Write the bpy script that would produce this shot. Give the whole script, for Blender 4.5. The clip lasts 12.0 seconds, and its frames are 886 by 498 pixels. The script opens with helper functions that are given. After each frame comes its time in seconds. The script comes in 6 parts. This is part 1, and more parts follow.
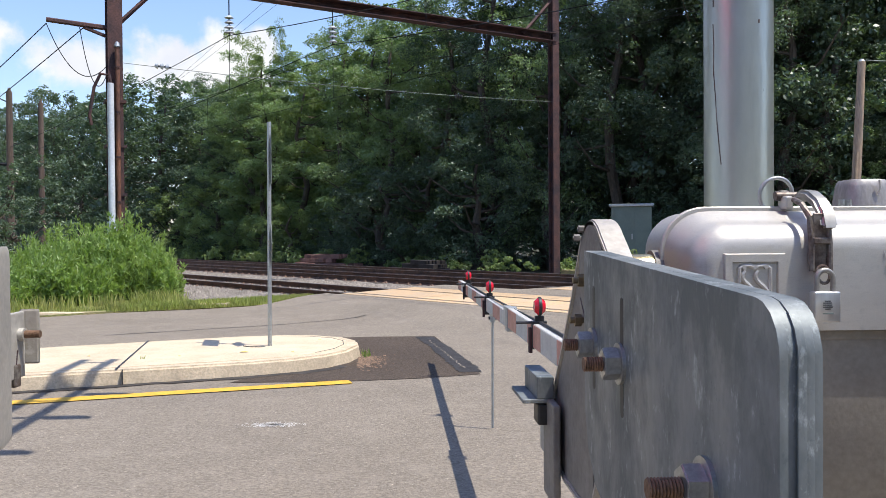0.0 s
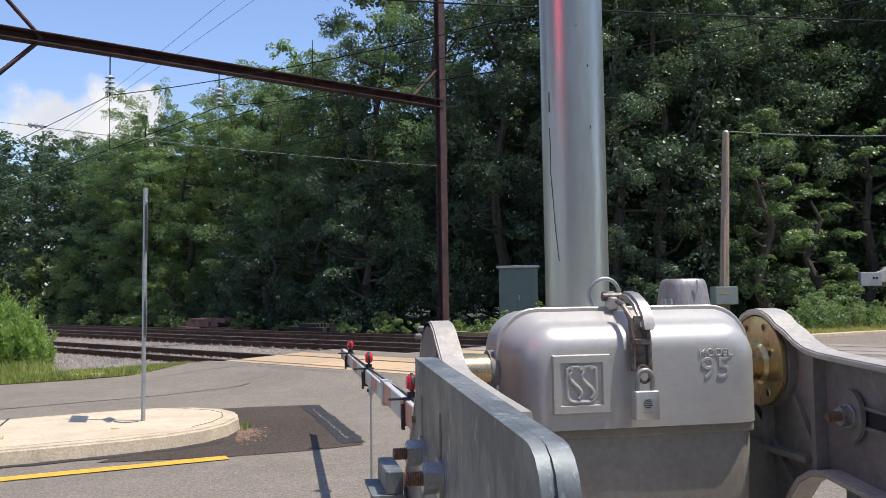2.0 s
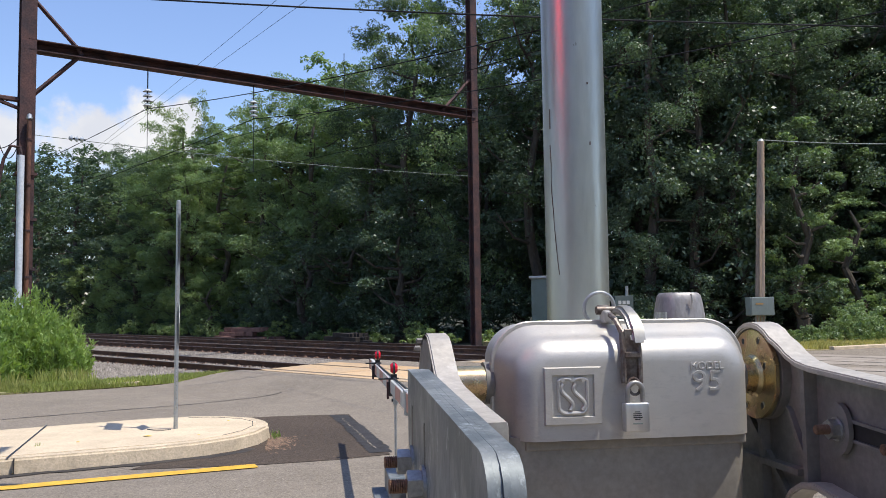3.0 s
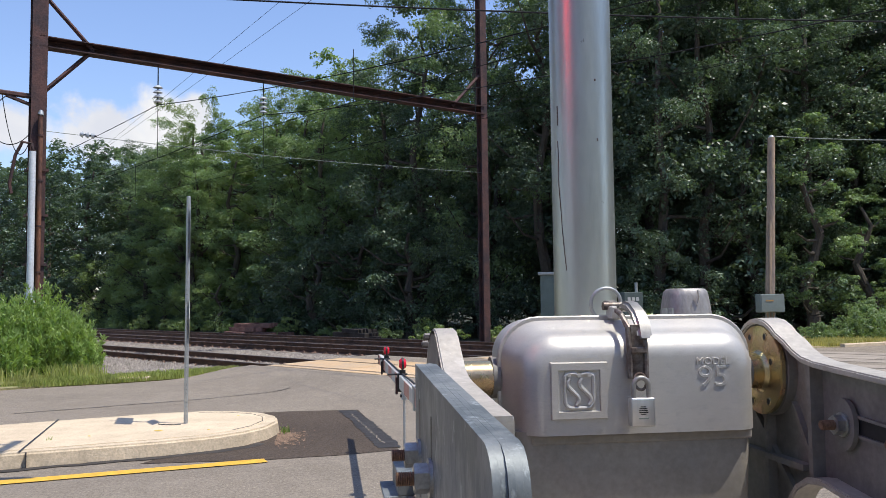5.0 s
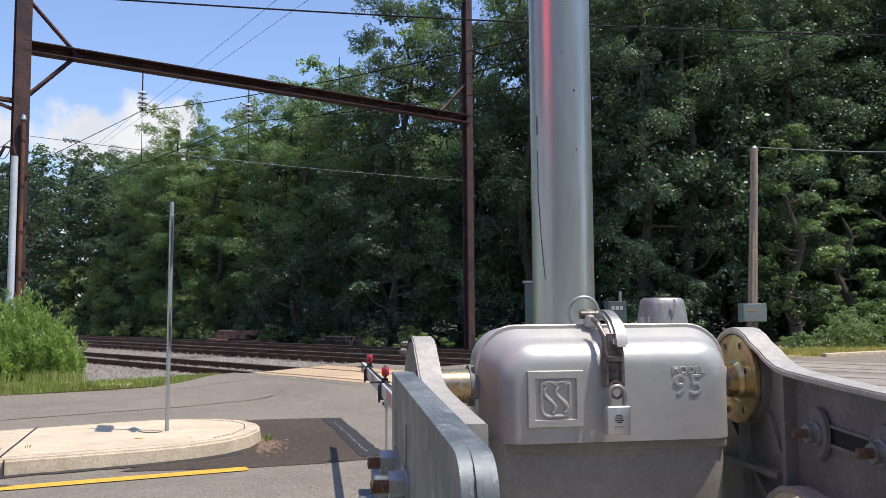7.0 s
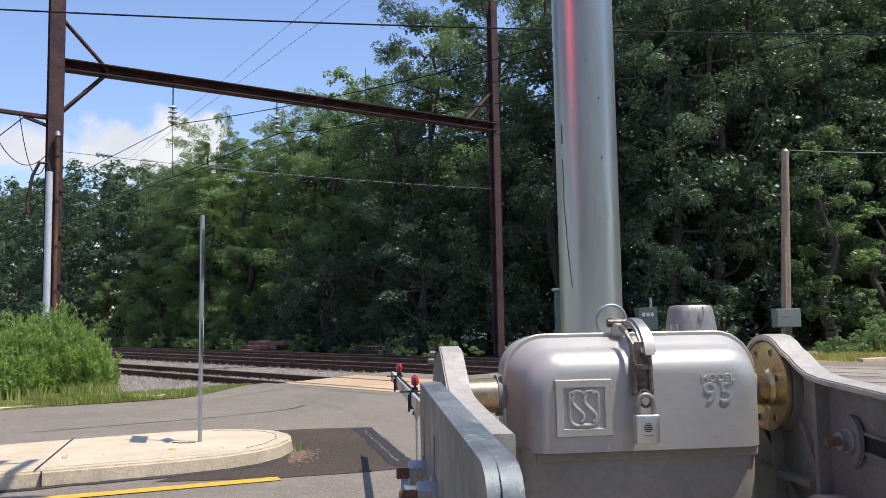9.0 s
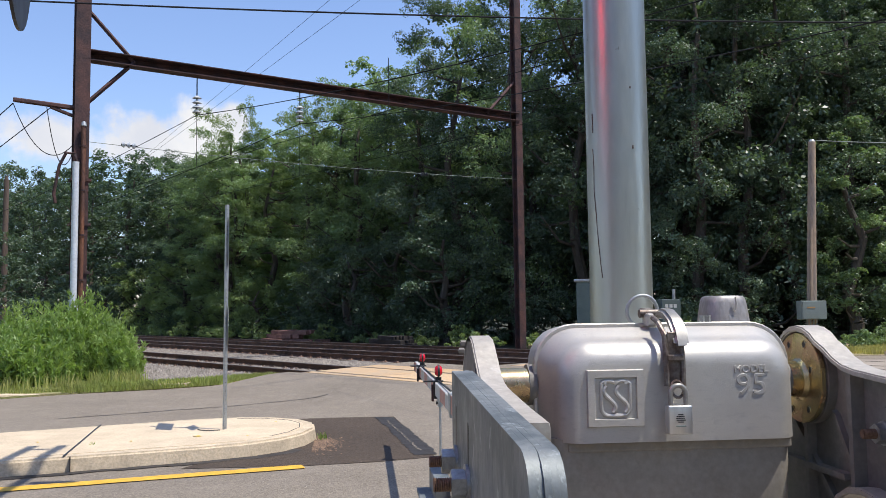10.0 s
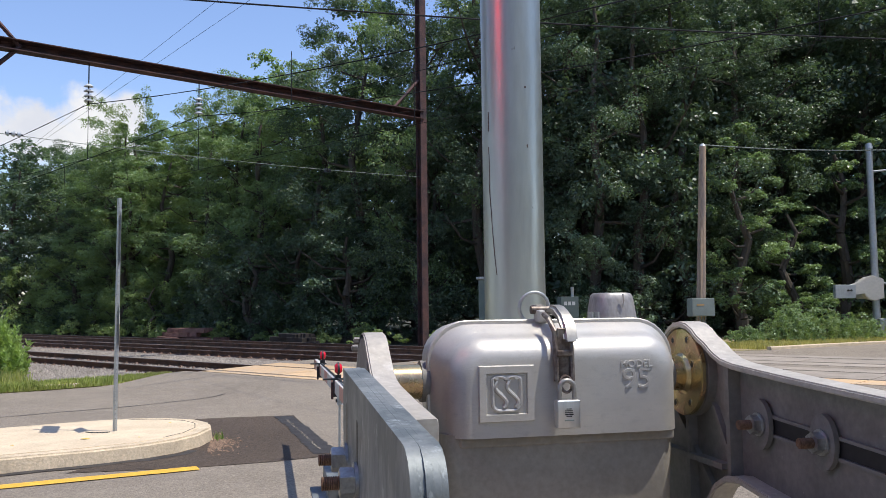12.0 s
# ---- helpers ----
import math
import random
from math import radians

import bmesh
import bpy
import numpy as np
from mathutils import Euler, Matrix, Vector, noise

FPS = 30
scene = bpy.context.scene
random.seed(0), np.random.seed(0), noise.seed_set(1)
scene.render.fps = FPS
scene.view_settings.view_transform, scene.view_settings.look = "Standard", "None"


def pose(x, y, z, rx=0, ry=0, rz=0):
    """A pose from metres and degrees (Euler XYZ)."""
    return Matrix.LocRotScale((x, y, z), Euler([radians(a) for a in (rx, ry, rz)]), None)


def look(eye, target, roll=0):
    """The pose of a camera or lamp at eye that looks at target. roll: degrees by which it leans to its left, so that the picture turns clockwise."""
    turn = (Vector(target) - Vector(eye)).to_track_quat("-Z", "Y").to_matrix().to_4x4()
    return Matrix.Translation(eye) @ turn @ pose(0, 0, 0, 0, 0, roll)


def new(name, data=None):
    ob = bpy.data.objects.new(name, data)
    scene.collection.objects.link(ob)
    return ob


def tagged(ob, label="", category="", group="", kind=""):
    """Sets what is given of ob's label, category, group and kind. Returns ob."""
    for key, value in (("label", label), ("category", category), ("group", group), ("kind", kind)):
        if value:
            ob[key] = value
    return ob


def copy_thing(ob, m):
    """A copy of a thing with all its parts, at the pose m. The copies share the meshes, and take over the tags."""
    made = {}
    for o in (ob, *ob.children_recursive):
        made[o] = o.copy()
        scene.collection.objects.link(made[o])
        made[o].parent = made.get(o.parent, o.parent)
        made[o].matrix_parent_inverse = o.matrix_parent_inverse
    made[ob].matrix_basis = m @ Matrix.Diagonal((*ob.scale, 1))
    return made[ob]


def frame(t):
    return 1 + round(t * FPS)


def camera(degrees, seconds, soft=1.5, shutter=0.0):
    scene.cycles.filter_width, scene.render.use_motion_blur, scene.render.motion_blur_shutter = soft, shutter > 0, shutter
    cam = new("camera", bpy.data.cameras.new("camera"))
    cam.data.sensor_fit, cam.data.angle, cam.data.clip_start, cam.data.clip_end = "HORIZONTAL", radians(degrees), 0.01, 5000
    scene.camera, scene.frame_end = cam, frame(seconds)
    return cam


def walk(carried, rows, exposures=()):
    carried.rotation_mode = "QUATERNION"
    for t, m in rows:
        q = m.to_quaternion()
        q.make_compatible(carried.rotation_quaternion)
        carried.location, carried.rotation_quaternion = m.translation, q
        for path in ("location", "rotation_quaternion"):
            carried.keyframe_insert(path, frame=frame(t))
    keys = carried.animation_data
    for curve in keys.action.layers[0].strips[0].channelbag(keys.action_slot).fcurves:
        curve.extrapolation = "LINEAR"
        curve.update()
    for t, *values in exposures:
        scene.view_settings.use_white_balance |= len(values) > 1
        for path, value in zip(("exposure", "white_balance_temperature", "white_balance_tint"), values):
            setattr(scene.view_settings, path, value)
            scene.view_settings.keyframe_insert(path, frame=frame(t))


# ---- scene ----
cam = camera(56.1, 12.0, soft=0.8)
PATH = [
    (0, (-0.259, 0.104, 1.436), (-0.141, 2.1, 1.407), -0.4),
    (0.5, (-0.114, 0.147, 1.51), (-0.261, 2.141, 1.56), -0.6),
    (1, (-0.208, 0.14, 1.512), (-0.064, 2.13, 1.656), 0.0),
    (1.5, (-0.198, 0.108, 1.513), (0.207, 2.063, 1.629), -0.7),
    (2, (-0.155, 0.065, 1.52), (0.22, 2.026, 1.632), -0.9),
    (2.5, (-0.101, 0.014, 1.526), (0.177, 1.99, 1.667), -0.7),
    (3, (-0.087, -0.001, 1.526), (0.207, 1.973, 1.663), -0.8),
    (3.5, (-0.086, -0.01, 1.525), (0.207, 1.964, 1.66), -0.9),
    (5.5, (-0.085, -0.018, 1.524), (0.184, 1.96, 1.648), -0.6),
    (6, (-0.076, -0.023, 1.524), (0.214, 1.952, 1.644), -0.8),
    (6.5, (-0.074, -0.023, 1.523), (0.229, 1.95, 1.649), -0.6),
    (7, (-0.072, -0.024, 1.524), (0.235, 1.947, 1.671), -0.4),
    (9, (-0.068, -0.033, 1.527), (0.171, 1.945, 1.695), -1.0),
    (9.5, (-0.089, -0.025, 1.528), (0.098, 1.96, 1.687), -0.8),
    (10, (-0.089, -0.031, 1.525), (0.099, 1.955, 1.671), -0.7),
    (10.5, (-0.08, -0.03, 1.522), (0.147, 1.952, 1.658), -0.5),
    (11, (-0.077, -0.029, 1.522), (0.157, 1.953, 1.658), -0.2),
    (11.5, (-0.078, -0.023, 1.523), (0.189, 1.955, 1.658), -0.1),
    (12, (-0.067, -0.025, 1.523), (0.349, 1.927, 1.66), -0.7),
]
walk(cam, [(t, look(eye, target, roll)) for t, eye, target, roll in PATH], exposures=[(0, 0.47), (0.5, 0.2), (1, 0.22), (2, 0.25), (12, 0.25)])


# ---- light ----
SUN = Vector((0.34, -0.16, 0.93)).normalized()
world = bpy.data.worlds.new("sky")
scene.world = world
world.use_nodes = True


def build_sky():
    nt = world.node_tree
    nt.nodes.clear()
    out = nt.nodes.new("ShaderNodeOutputWorld")
    bg = nt.nodes.new("ShaderNodeBackground")
    sky = nt.nodes.new("ShaderNodeTexSky")
    sky.sky_type = "NISHITA"
    sky.sun_disc = False
    sky.sun_elevation = math.asin(SUN.z)
    sky.sun_rotation = math.atan2(SUN.x, SUN.y)
    sky.air_density = 1.2
    sky.dust_density = 0.5
    sky.ozone_density = 3.5
    bg.inputs["Strength"].default_value = 0.15
    # fair weather clouds: heaps at known bearings, and scattered ones elsewhere
    tc = nt.nodes.new("ShaderNodeTexCoord")
    sep = nt.nodes.new("ShaderNodeSeparateXYZ")
    nt.links.new(tc.outputs["Generated"], sep.inputs[0])

    def calc(op, a, b=0.0, c=0.0):
        n = nt.nodes.new("ShaderNodeMath")
        n.operation = op
        for k, value in enumerate((a, b, c)):
            if isinstance(value, (int, float)):
                n.inputs[k].default_value = value
            else:
                nt.links.new(value, n.inputs[k])
        return n.outputs[0]

    bearing = calc("MULTIPLY", calc("ARCTAN2", sep.outputs["X"], sep.outputs["Y"]), 57.2958)
    height = calc("MULTIPLY", calc("ARCSINE", sep.outputs["Z"]), 57.2958)

    def cloud_noise(scale, detail, rough):
        n = nt.nodes.new("ShaderNodeTexNoise")
        n.inputs["Scale"].default_value = scale
        n.inputs["Detail"].default_value = detail
        n.inputs["Roughness"].default_value = rough
        nt.links.new(tc.outputs["Generated"], n.inputs["Vector"])
        return n.outputs["Fac"]

    heap = calc("MULTIPLY_ADD", cloud_noise(3.2, 3, 0.5), 2.6, -1.85)
    heap = calc("MINIMUM", heap, calc("MULTIPLY_ADD", calc("ABSOLUTE", calc("ADD", bearing, 10.0)), 0.06, -2.0))
    for at, up, wide, tall in ((-10.4, 11.2, 3.4, 2.9), (-8.9, 12.2, 1.7, 1.9), (-15.0, 10.7, 4.6, 2.2), (-20.2, 10.7, 3.6, 1.9), (-26.6, 12.0, 3.2, 1.7), (-29.5, 13.6, 3.6, 3.4), (-31.5, 9.6, 5.0, 2.6), (-36.0, 12.0, 5.0, 3.2)):
        dx = calc("MULTIPLY", calc("SUBTRACT", bearing, at), 1 / wide)
        dy = calc("MULTIPLY", calc("SUBTRACT", height, up), 1 / tall)
        d = calc("SQRT", calc("ADD", calc("MULTIPLY", dx, dx), calc("MULTIPLY", dy, dy)))
        heap = calc("MAXIMUM", heap, calc("SUBTRACT", 1.0, d))
    lump = calc("ADD", heap, calc("MULTIPLY_ADD", cloud_noise(16.0, 9, 0.58), 2.4, -1.1))
    ramp = nt.nodes.new("ShaderNodeMapRange")
    ramp.interpolation_type = "SMOOTHSTEP"
    ramp.inputs[1].default_value = 0.02
    ramp.inputs[2].default_value = 0.62
    nt.links.new(lump, ramp.inputs[0])
    mix = nt.nodes.new("ShaderNodeMix")
    mix.data_type = "RGBA"
    nt.links.new(ramp.outputs[0], mix.inputs["Factor"])
    tint = nt.nodes.new("ShaderNodeMix")
    tint.data_type, tint.blend_type = "RGBA", "MULTIPLY"
    tint.inputs["Factor"].default_value = 1.0
    tint.inputs["B"].default_value = (1.0, 0.97, 1.10, 1)
    nt.links.new(sky.outputs[0], tint.inputs["A"])
    nt.links.new(tint.outputs["Result"], mix.inputs["A"])
    soft_ = nt.nodes.new("ShaderNodeTexNoise")
    soft_.inputs["Scale"].default_value = 11.0
    soft_.inputs["Detail"].default_value = 5.0
    nt.links.new(tc.outputs["Generated"], soft_.inputs["Vector"])
    puff = nt.nodes.new("ShaderNodeMapRange")
    puff.inputs[1].default_value, puff.inputs[2].default_value = 0.36, 0.6
    nt.links.new(soft_.outputs["Fac"], puff.inputs[0])
    white = nt.nodes.new("ShaderNodeMix")
    white.data_type = "RGBA"
    nt.links.new(puff.outputs[0], white.inputs["Factor"])
    white.inputs["A"].default_value = (4.2, 4.35, 4.8, 1)
    white.inputs["B"].default_value = (5.2, 5.2, 5.3, 1)
    nt.links.new(white.outputs["Result"], mix.inputs["B"])
    nt.links.new(mix.outputs["Result"], bg.inputs["Color"])
    nt.links.new(bg.outputs[0], out.inputs[0])


build_sky()
sun_data = bpy.data.lights.new("sun", "SUN")
sun_data.energy = 4.3
sun_data.angle = radians(0.55)
sun_data.color = (1.0, 0.95, 0.87)
sun = new("sun", sun_data)
sun.matrix_world = look((0, 0, 60), Vector((0, 0, 60)) - SUN)


# ---- materials ----
def material(name, color, rough=0.6, metal=0.0, vary=0.15, scale=8.0, fine=60.0, bump=0.0, color2=None, spec=0.5, bump_scale=None,
             rough_vary=0.1, by_object=0.0, by_island=0.0, stretch=(1, 1, 1)):
    m = bpy.data.materials.new(name)
    m.use_nodes = True
    nt = m.node_tree
    b = nt.nodes["Principled BSDF"]
    tc = nt.nodes.new("ShaderNodeTexCoord")
    mp = nt.nodes.new("ShaderNodeMapping")
    mp.inputs["Scale"].default_value = stretch
    nt.links.new(tc.outputs["Object"], mp.inputs[0])

    def noise_node(s, detail, r=0.55):
        n = nt.nodes.new("ShaderNodeTexNoise")
        n.inputs["Scale"].default_value = s
        n.inputs["Detail"].default_value = detail
        n.inputs["Roughness"].default_value = r
        nt.links.new(mp.outputs[0], n.inputs["Vector"])
        return n

    big, small = noise_node(scale, 5), noise_node(fine, 3)
    mix = nt.nodes.new("ShaderNodeMix")
    mix.data_type = "RGBA"
    c2 = color2 or tuple(c * (1 - vary) for c in color)
    mix.inputs["A"].default_value = (*[min(1, c * (1 + vary * 0.5)) for c in color], 1)
    mix.inputs["B"].default_value = (*c2, 1)
    sharp = nt.nodes.new("ShaderNodeMapRange")
    sharp.inputs[1].default_value, sharp.inputs[2].default_value = 0.36, 0.64
    nt.links.new(big.outputs["Fac"], sharp.inputs[0])
    nt.links.new(sharp.outputs[0], mix.inputs["Factor"])
    hsv = nt.nodes.new("ShaderNodeHueSaturation")
    nt.links.new(mix.outputs["Result"], hsv.inputs["Color"])
    val = nt.nodes.new("ShaderNodeMapRange")
    val.inputs[1].default_value, val.inputs[2].default_value = 0.3, 0.7
    val.inputs[3].default_value, val.inputs[4].default_value = 1 - vary, 1 + vary
    nt.links.new(small.outputs["Fac"], val.inputs[0])
    last = val.outputs[0]
    for amount, kind, socket in ((by_object, "ShaderNodeObjectInfo", "Random"), (by_island, "ShaderNodeNewGeometry", "Random Per Island")):
        if amount:
            info = nt.nodes.new(kind)
            r = nt.nodes.new("ShaderNodeMapRange")
            r.inputs[3].default_value, r.inputs[4].default_value = 1 - amount, 1 + amount
            nt.links.new(info.outputs[socket], r.inputs[0])
            mul = nt.nodes.new("ShaderNodeMath")
            mul.operation = "MULTIPLY"
            nt.links.new(last, mul.inputs[0])
            nt.links.new(r.outputs[0], mul.inputs[1])
            last = mul.outputs[0]
    nt.links.new(last, hsv.inputs["Value"])
    nt.links.new(hsv.outputs[0], b.inputs["Base Color"])
    rr = nt.nodes.new("ShaderNodeMapRange")
    rr.inputs[3].default_value, rr.inputs[4].default_value = max(0.03, rough - rough_vary), min(1, rough + rough_vary)
    nt.links.new(big.outputs["Fac"], rr.inputs[0])
    nt.links.new(rr.outputs[0], b.inputs["Roughness"])
    b.inputs["Metallic"].default_value = metal
    b.inputs["Specular IOR Level"].default_value = spec
    if bump:
        bn = nt.nodes.new("ShaderNodeBump")
        bn.inputs["Strength"].default_value = 1.0
        bn.inputs["Distance"].default_value = bump
        src = noise_node(bump_scale, 4) if bump_scale else small
        nt.links.new(src.outputs["Fac"], bn.inputs["Height"])
        nt.links.new(bn.outputs[0], b.inputs["Normal"])
    return m




def asphalt_material(name, dark, light, stain, spread_):
    """Aggregate of small stones in binder, with stains some metres wide."""
    m = bpy.data.materials.new(name)
    m.use_nodes = True
    nt = m.node_tree
    b = nt.nodes["Principled BSDF"]
    tc = nt.nodes.new("ShaderNodeTexCoord")
    vo = nt.nodes.new("ShaderNodeTexVoronoi")
    vo.inputs["Scale"].default_value = 72
    vo.inputs["Randomness"].default_value = 1.0
    fine = nt.nodes.new("ShaderNodeTexNoise")
    fine.inputs["Scale"].default_value = 30
    fine.inputs["Detail"].default_value = 6
    fine.inputs["Roughness"].default_value = 0.75
    big = nt.nodes.new("ShaderNodeTexNoise")
    big.inputs["Scale"].default_value = 0.55
    big.inputs["Detail"].default_value = 6
    for n in (vo, fine, big):
        nt.links.new(tc.outputs["Object"], n.inputs["Vector"])
    sep = nt.nodes.new("ShaderNodeSeparateColor")
    nt.links.new(vo.outputs["Color"], sep.inputs[0])
    ramp = nt.nodes.new("ShaderNodeValToRGB")
    e = ramp.color_ramp.elements
    e[0].color, e[1].color = (*dark, 1), (*light, 1)
    e[0].position, e[1].position = 0.1, 0.86
    top = e.new(1.0)
    top.color = (*[min(1, c * 2.1) for c in light], 1)
    add = nt.nodes.new("ShaderNodeMath")
    add.operation = "MULTIPLY_ADD"
    add.inputs[1].default_value = 0.55
    nt.links.new(sep.outputs[0], add.inputs[0])
    sc = nt.nodes.new("ShaderNodeMath")
    sc.operation = "MULTIPLY_ADD"
    sc.inputs[1].default_value, sc.inputs[2].default_value = 1.3, -0.42
    nt.links.new(fine.outputs["Fac"], sc.inputs[0])
    nt.links.new(sc.outputs[0], add.inputs[2])
    nt.links.new(add.outputs[0], ramp.inputs[0])
    rng_n = nt.nodes.new("ShaderNodeMapRange")
    rng_n.inputs[1].default_value, rng_n.inputs[2].default_value = 0.3, 0.7
    rng_n.inputs[3].default_value, rng_n.inputs[4].default_value = 1 - spread_, 1 + spread_
    nt.links.new(big.outputs["Fac"], rng_n.inputs[0])
    hsv = nt.nodes.new("ShaderNodeHueSaturation")
    nt.links.new(ramp.outputs[0], hsv.inputs["Color"])
    nt.links.new(rng_n.outputs[0], hsv.inputs["Value"])
    nt.links.new(hsv.outputs[0], b.inputs["Base Color"])
    b.inputs["Roughness"].default_value = 0.85
    b.inputs["Specular IOR Level"].default_value = 0.3
    bn = nt.nodes.new("ShaderNodeBump")
    bn.inputs["Distance"].default_value = 0.006
    nt.links.new(add.outputs[0], bn.inputs["Height"])
    nt.links.new(bn.outputs[0], b.inputs["Normal"])
    return m


M_ASPHALT = asphalt_material("asphalt", (0.15, 0.126, 0.099), (0.288, 0.243, 0.191), 1, 0.09)
M_PATCH = asphalt_material("fresh_asphalt", (0.04, 0.03, 0.022), (0.105, 0.078, 0.058), 1, 0.15)
M_TAR = material("tar", (0.034, 0.03, 0.028), 0.65, vary=0.3, scale=6, fine=60, bump=0.003)
M_YELLOW = material("yellow_road_paint", (0.68, 0.39, 0.04), 0.7, vary=0.14, scale=9, fine=70, bump=0.002)
M_WHITE_PAINT = material("white_paint", (0.72, 0.71, 0.69), 0.6, vary=0.15, scale=9, fine=60)
M_CONCRETE = material("concrete", (0.60, 0.485, 0.34), 0.88, vary=0.12, scale=2.4, fine=55, bump=0.002, spec=0.3)
M_CURB_SIDE = material("concrete_kerb", (0.56, 0.455, 0.32), 0.9, vary=0.16, scale=5, fine=45, bump=0.004, spec=0.3)
M_GRASS_GROUND = material("turf", (0.17, 0.2, 0.06), 0.95, vary=0.3, scale=1.5, fine=30, color2=(0.26, 0.22, 0.11), bump=0.02)
M_FOREST_FLOOR = material("forest_floor", (0.05, 0.05, 0.025), 0.95, vary=0.35, scale=0.8, fine=20, bump=0.03)
M_BALLAST = material("ballast", (0.22, 0.195, 0.17), 0.9, vary=0.35, scale=3, fine=22, bump=0.03)
M_STONE = material("ballast_stone", (0.215, 0.19, 0.165), 0.9, vary=0.2, scale=10, fine=40, by_island=0.4)
M_RAIL = material("rusty_rail", (0.125, 0.066, 0.042), 0.75, metal=0.3, vary=0.3, scale=4, fine=40, color2=(0.072, 0.044, 0.032))
M_RAIL_HEAD = material("rail_head", (0.15, 0.12, 0.105), 0.55, metal=0.6, vary=0.15, scale=3, fine=40)
M_TIE = material("creosote_tie", (0.13, 0.1, 0.08), 0.9, vary=0.3, scale=3, fine=30, by_object=0.3, bump=0.01)
M_PANEL = material("timber_crossing_panel", (0.5, 0.33, 0.175), 0.85, vary=0.16, scale=2.5, fine=30, color2=(0.44, 0.33, 0.22), by_object=0.1, bump=0.004)
M_PANEL_GREY = material("concrete_crossing_panel", (0.31, 0.265, 0.215), 0.88, vary=0.16, scale=2, fine=30, by_object=0.08, bump=0.003)
M_RUST_STEEL = material("rusty_steel", (0.085, 0.04, 0.034), 0.8, metal=0.15, vary=0.35, scale=2.2, fine=25, color2=(0.045, 0.03, 0.033), bump=0.002)
M_GALV = material("galvanised_steel", (0.40, 0.42, 0.42), 0.5, metal=0.7, vary=0.08, scale=14, fine=120, rough_vary=0.12, bump=0.0006)
M_MAST = material("galvanised_mast", (0.44, 0.465, 0.42), 0.36, metal=0.78, vary=0.07, scale=5, fine=40, rough_vary=0.1, stretch=(1, 1, 0.25), bump=0.0008)
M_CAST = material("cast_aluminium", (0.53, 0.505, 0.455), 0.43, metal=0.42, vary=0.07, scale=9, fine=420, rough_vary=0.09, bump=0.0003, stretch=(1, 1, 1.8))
# tan body metal, with the lid's shade mixed into the same colour
M_CAST_BODY = material("shaded_tan_body", (0.32, 0.29, 0.24), 0.62, metal=0.15, vary=0.12, scale=5, fine=80, bump=0.0005)
# arm casting in two tones: shade darkens the web's colour, sun pales the rim's
M_ARM = material("weathered_shaded_casting", (0.215, 0.205, 0.185), 0.6, metal=0.25, vary=0.12, scale=9, fine=70, rough_vary=0.1, bump=0.001)
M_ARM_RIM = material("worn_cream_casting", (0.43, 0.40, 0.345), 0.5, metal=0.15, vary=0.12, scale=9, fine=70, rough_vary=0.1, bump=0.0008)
M_PLATE = material("galvanised_counterweight", (0.245, 0.262, 0.252), 0.55, metal=0.42, vary=0.08, scale=6, fine=80, rough_vary=0.12, bump=0.0006, color2=(0.18, 0.2, 0.205), stretch=(1, 1, 0.45))
M_BOLT = material("zinc_bolt", (0.42, 0.43, 0.42), 0.4, metal=0.9, vary=0.15, scale=30, fine=160)
M_RUST_BOLT = material("rusty_thread", (0.2, 0.12, 0.075), 0.65, metal=0.5, vary=0.3, scale=40, fine=200, bump=0.0008)
M_GOLD = material("yellow_zinc_chromate", (0.56, 0.48, 0.24), 0.27, metal=0.88, vary=0.15, scale=13, fine=50, color2=(0.5, 0.31, 0.22), rough_vary=0.1)
M_HASP = material("aged_brown_steel", (0.105, 0.072, 0.055), 0.5, metal=0.5, vary=0.3, scale=30, fine=120, color2=(0.2, 0.18, 0.155))
M_LOCK = material("brushed_padlock", (0.72, 0.71, 0.68), 0.33, metal=0.85, vary=0.07, scale=20, fine=160, stretch=(1, 1, 0.1))
M_DARK = material("dark_metal", (0.035, 0.035, 0.035), 0.5, metal=0.3, vary=0.2, scale=10, fine=60)
M_BRONZE = material("bronze", (0.27, 0.215, 0.13), 0.45, metal=0.9, vary=0.2, scale=30, fine=120)
M_CABINET = material("grey_green_cabinet", (0.14, 0.18, 0.16), 0.5, metal=0.2, vary=0.08, scale=3, fine=40)
M_GREY_BOX = material("grey_enamel_box", (0.2, 0.235, 0.215), 0.5, metal=0.1, vary=0.08, scale=3, fine=40)
M_WOOD_POLE = material("weathered_pole_wood", (0.36, 0.26, 0.17), 0.9, vary=0.25, scale=4, fine=40, color2=(0.25, 0.2, 0.165), stretch=(1, 1, 0.12), bump=0.004)
M_WOOD_DARK = material("dark_pole_wood", (0.12, 0.085, 0.065), 0.9, vary=0.25, scale=4, fine=40, stretch=(1, 1, 0.08))
M_WHITE_CONDUIT = material("white_conduit", (0.62, 0.65, 0.68), 0.5, vary=0.1, scale=2, fine=20)
M_WIRE = material("cable", (0.024, 0.025, 0.028), 0.8, vary=0.1, scale=2, fine=20, spec=0.1)
M_WIRE_LIGHT = material("copper_green_cable", (0.15, 0.18, 0.16), 0.6, metal=0.2, vary=0.1, scale=2, fine=20)
M_INSUL = material("porcelain", (0.55, 0.58, 0.6), 0.25, vary=0.06, scale=5, fine=40)
M_RED_SHEET = material("red_reflective_sheet", (0.5, 0.24, 0.19), 0.5, vary=0.15, scale=12, fine=80)
M_WHITE_SHEET = material("white_reflective_sheet", (0.52, 0.51, 0.48), 0.5, vary=0.1, scale=12, fine=80)
